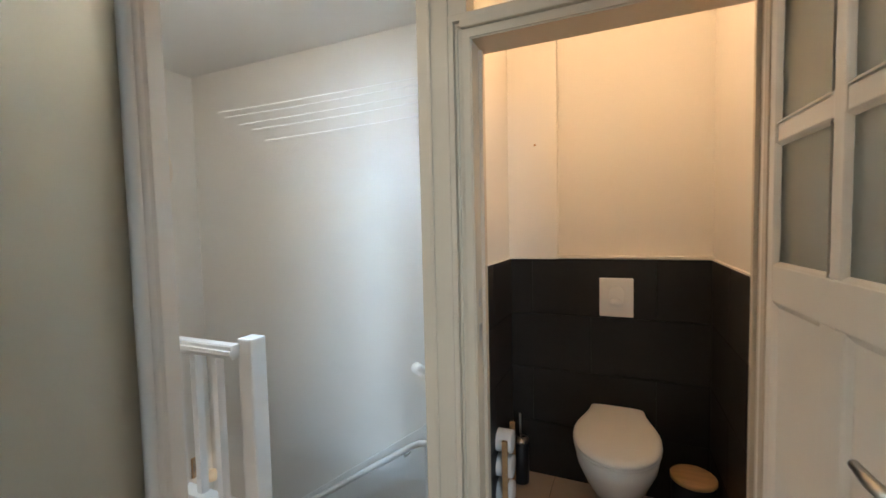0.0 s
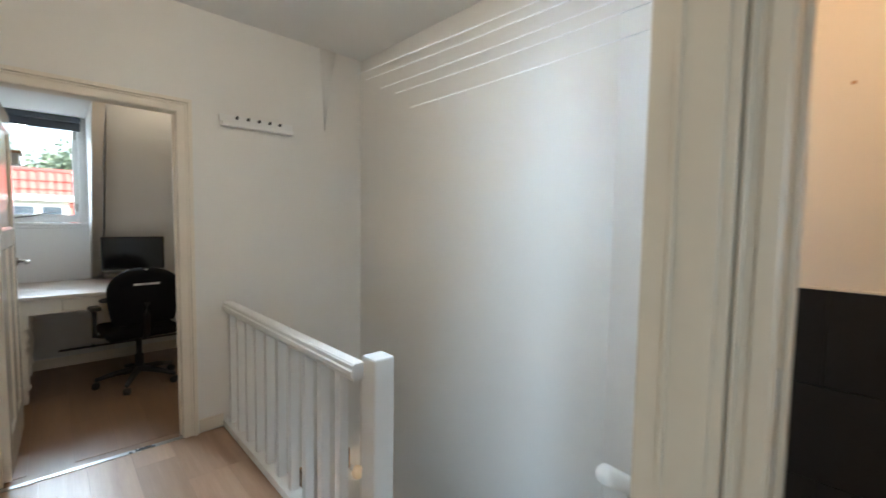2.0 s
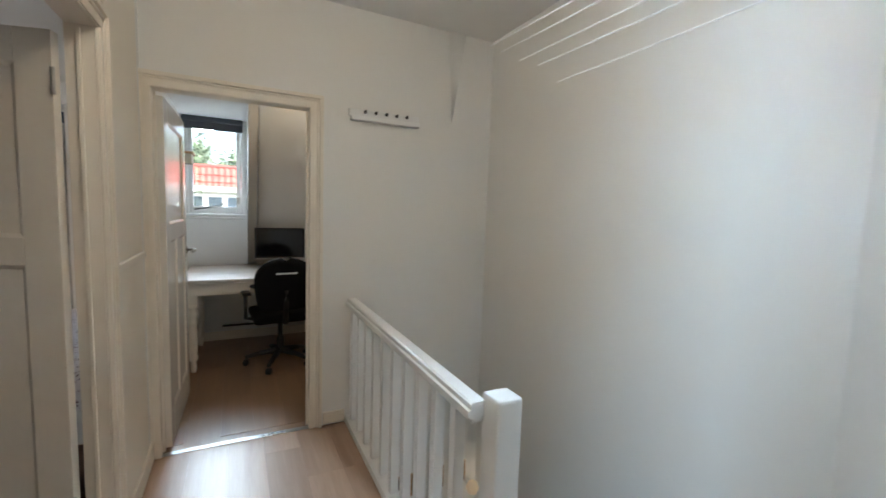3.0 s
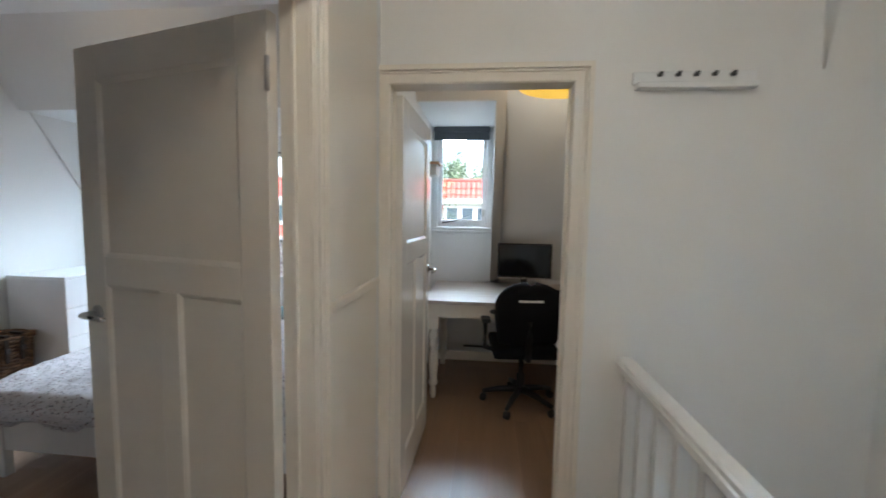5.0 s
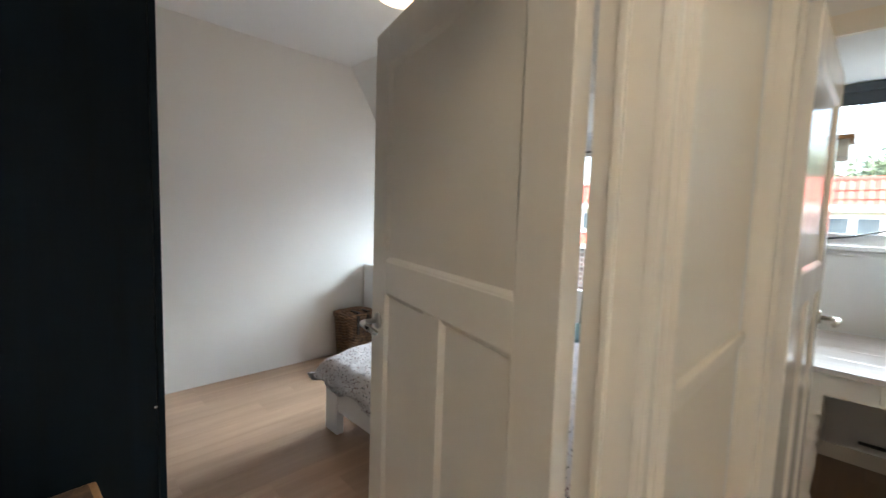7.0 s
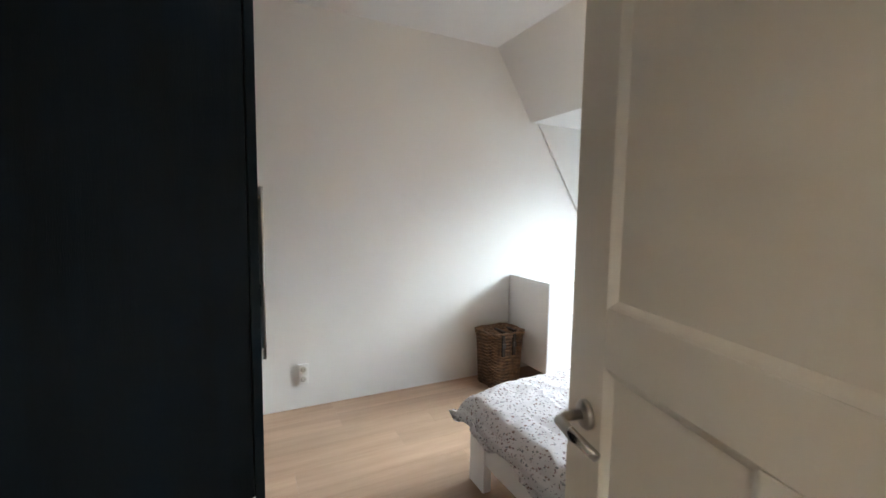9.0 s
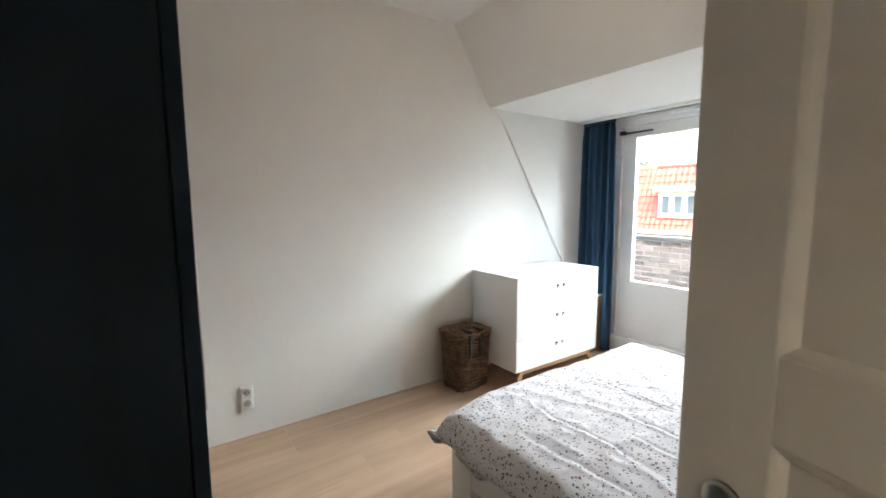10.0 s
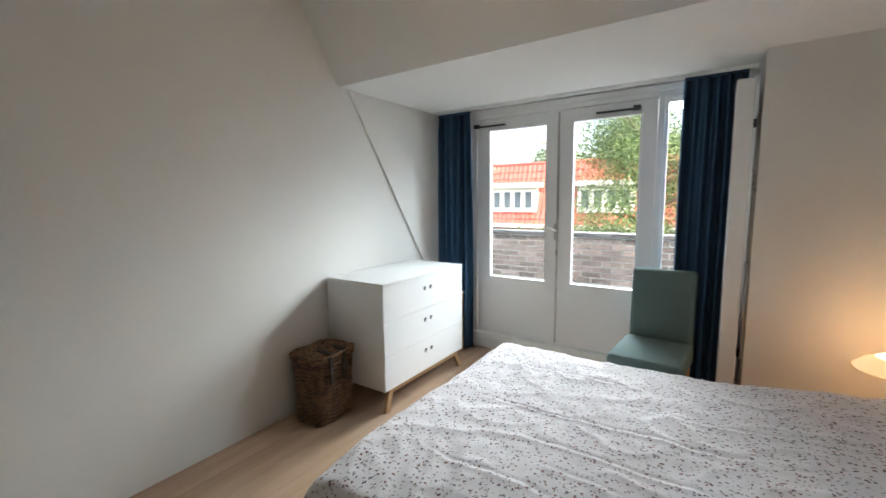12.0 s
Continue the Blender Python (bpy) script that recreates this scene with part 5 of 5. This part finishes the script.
for k, y0 in enumerate((-26.5, -18.1, -9.7, -1.3, 7.1)):
    hs = thing("terrace_house", "brick terrace house with red tiled mansard and white dormer", "house", group="houses across the gardens")
    y1 = y0 + 8.4
    part("wall", B(-24.5, -19.9, y0, y1, -6.2, 0.05, bevel=0), M["house"], hs)
    part("gutter", B(-19.9, -19.65, y0, y1, 0.05, 0.22, bevel=0.02), M["white"], hs)
    part("attic", prism([(-20.0, 0.1), (-20.9, 3.0), (-24.4, 3.05), (-24.5, 0.1)], "y", y0, y1), M["roof"], hs)
    tile_roof("roof", hs, -19.75, 0.15, -20.75, 3.0, y0, y1, 9, 0.24)
    part("ridge_cap", tube([(-20.85, y0, 3.05), (-20.85, y1, 3.05)], 0.11, 10), M["roof"], hs, "", True)
    for yc in (y0 + (2.3 if k == 3 else 1.75), y0 + 5.95):
        dm = part("dormer", B(-21.0, -19.85, yc - 1.15, yc + 1.15, 0.78, 1.92, bevel=0), M["white"], hs)
        part("dormer_roof", B(-21.2, -19.6, yc - 1.32, yc + 1.32, 1.92, 2.14, bevel=0.02), M["white"], dm)
        lights = 3 if k == 3 and yc < 2 else 4
        pitch = 2.16 / lights
        for j in range(lights):
            a = yc - 1.06 + j * pitch
            w = part("window", B(-19.87, -19.83, a, a + pitch - 0.08, 0.90, 1.80, bevel=0.01), M["white"], dm)
            part("pane", B(-19.84, -19.825, a + 0.07, a + pitch - 0.15, 0.98, 1.72, bevel=0), M["pane"], w)
    for j in range(6):
        a = y0 + 0.5 + j * 1.35
        w = part("window", B(-19.93, -19.86, a, a + 0.95, -1.9, -0.5, bevel=0.01), M["white"], hs)
        part("pane", B(-19.87, -19.85, a + 0.1, a + 0.85, -1.8, -0.6, bevel=0), M["pane"], w)


def tree(label, x, y, z0, height, rad, leaves, mat, seed, size=0.11, squash=0.8):
    rng = random.Random(seed)
    t = thing("tree", label, "tree", pose(x, y, z0), "garden trees")
    trunk = [(0, 0, 0), (0.1, 0.05, height * 0.25), (0.0, 0.15, height * 0.5), (0.1, 0.1, height * 0.8)]
    part("trunk", tube(trunk, [0.20, 0.16, 0.12, 0.05], 10), M["bark"], t, "", True)
    tips = []
    for k in range(26):
        a, f = rng.uniform(0, 2 * math.pi), rng.uniform(0.38, 0.85)
        base = Vector((0.05, 0.1, height * f))
        ln = rad * rng.uniform(0.6, 1.05) * (1.15 - 0.6 * f)
        tip = base + Vector((math.cos(a) * ln, math.sin(a) * ln, ln * rng.uniform(0.25, 0.9)))
        mid = base.lerp(tip, 0.5) + Vector((0, 0, -0.1))
        part("limb", tube([base, mid, tip], [0.05, 0.03, 0.012], 6), M["bark"], t, "", True)
        tips += [tip, mid.lerp(tip, 0.5)]
        for _ in range(3):
            b = mid.lerp(tip, rng.uniform(0.2, 1.0))
            tips.append(b + Vector([rng.uniform(-1, 1) * rad * 0.33 for _ in range(3)]))
    verts, faces = [], []
    for k in range(leaves):
        c = tips[rng.randrange(len(tips))] + Vector([rng.gauss(0, 1) * rad * 0.12 for _ in range(3)])
        d = Vector([rng.gauss(0, 1) for _ in range(3)]).normalized()
        e = d.cross(Vector([rng.gauss(0, 1) for _ in range(3)])).normalized()
        s = size * rng.uniform(0.6, 1.3)
        o = len(verts)
        verts += [c - d * s, c + e * s * 0.45, c + d * s, c - e * s * 0.45]
        faces.append((o, o + 1, o + 2, o + 3))
    me = bpy.data.meshes.new("crown")
    me.from_pydata([tuple(v) for v in verts], [], faces)
    me.materials.append(mat)
    cr = new("crown", me)
    cr.parent = t
    tagged(cr, "light green leaves", kind="stuff")
    return t


tree("light green garden tree in full leaf", -12.0, -1.0, -6.2, 10.3, 2.35, 70000, M["leaf"], 3, 0.036)
tree("light green garden tree beside the balcony", -13.5, 6.4, -6.2, 9.0, 2.6, 12000, M["leaf"], 4, 0.08)
tree("low green garden tree", -15.5, -5.4, -6.2, 6.6, 1.8, 12000, M["leaf"], 5, 0.06)
# far trees wear the paled leaf colour in place of real haze
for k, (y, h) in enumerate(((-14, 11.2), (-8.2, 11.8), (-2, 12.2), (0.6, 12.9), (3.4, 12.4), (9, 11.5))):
    tree("distant green tree behind the roofs", -33 - 2 * (k % 2), y * 1.3, -6.2, h, 3.4, 9000, M["leaf_hazed"], 10 + k, 0.17)

# ---- pieces: bricks, tiles, planks ----
pw = structure("balcony_parapet", boxes([(-6.36, -6.222, -3.9, 3.5, -0.3, 1.0)]), M["mortar"], "weathered brick balcony parapet with dark coping", "parapet")
bm = B(0, 0.022, 0.0, 0.201, 0, 0.048, bevel=0.004)
brick_me = bpy.data.meshes.new("brick")
bm.to_mesh(brick_me)
bm.free()
brick_me.materials.append(M["brick"])
rng = random.Random(8)
for r in range(13):
    z = 0.17 + r * 0.064
    y = -2.9 - (0.108 if r % 2 else 0)
    while y < 1.3:
        piece("brick", brick_me, pw, (-6.225 + rng.uniform(-0.003, 0.003), y, z), rng.uniform(-0.01, 0.01))
        y += 0.217
bm = B(-0.20, 0.03, 0.0, 0.297, 0, 0.045, bevel=0.006)
cap_me = bpy.data.meshes.new("coping_slab")
bm.to_mesh(cap_me)
bm.free()
cap_me.materials.append(M["coping"])
for k in range(24):
    piece("coping_slab", cap_me, pw, (-6.205, -3.6 + 0.30 * k, 1.002))

wt_ = structure("wall_toilet_tiling", boxes([(0.311, 1.279, 3.357, 3.3645, 0, 1.192), (0.3115, 0.318, 2.57, 3.357, 0, 1.192), (1.272, 1.2785, 2.57, 3.357, 0, 1.192)]), M["grout"], "large dark anthracite wall tiles", "tiling")


def tile_mesh(w, h, d=0.008):
    bm = B(0, w, -d, 0, 0, h, bevel=0.0015)
    me = bpy.data.meshes.new("tile")
    bm.to_mesh(me)
    bm.free()
    me.materials.append(M["tile"])
    return me


for r in range(4):
    z, h = r * 0.299, 0.296
    cuts = [0.318, 0.44, 1.04, 1.272] if r % 2 else [0.318, 0.74, 1.272]
    for a, b in zip(cuts, cuts[1:]):
        piece("tile", tile_mesh(b - a - 0.003, h), wt_, (a, 3.357, z))
    cuts = [2.575, 3.0, 3.346] if r % 2 else [2.575, 2.75, 3.346]
    for a, b in zip(cuts, cuts[1:]):
        piece("tile", tile_mesh(b - a - 0.003, h), wt_, (0.318, a, z), math.pi / 2).location.x = 0.317
        piece("tile", tile_mesh(b - a - 0.003, h), wt_, (1.273, b - 0.003, z), -math.pi / 2)
floor_wc = structure("floor_toilet", boxes([(0.311, 1.279, 2.56, 3.357, -0.011, -0.004)]), M["grout"], "brown toilet floor tiles", "floor")
for i in range(4):
    for j in range(3):
        bm = B(0, 0.297, 0, 0.297, 0, 0.006, bevel=0.001)
        a, b = 0.25 + i * 0.3, 2.46 + j * 0.3
        bm = B(max(a, 0.312), min(a + 0.297, 1.278), max(b, 2.50), min(b + 0.297, 3.356), -0.005, 0.002, bevel=0.001)
        part("tile", bm, M["floor_tile"], floor_wc)
planks(floor_bedroom, FX, -0.72, BS, 1.302, 5)
planks(floor_hall, WX, 1.85, 0.8, 2.46, 6)
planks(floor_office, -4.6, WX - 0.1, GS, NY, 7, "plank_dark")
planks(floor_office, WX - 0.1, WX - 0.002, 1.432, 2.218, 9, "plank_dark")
part("edge_plank", B(-0.73, 0.25, 2.4605, 2.575, -0.011, 0.0, bevel=0.003), M["plank"], floor_hall)
part("edge_plank", B(0.252, 0.43, 2.4605, 2.562, -0.011, -0.001, bevel=0.001), M["plank"], floor_hall)
part("sill_plank", B(-1.658, -0.792, 1.30, 1.398, -0.0115, -0.0005, bevel=0.001), M["plank"], floor_bedroom)
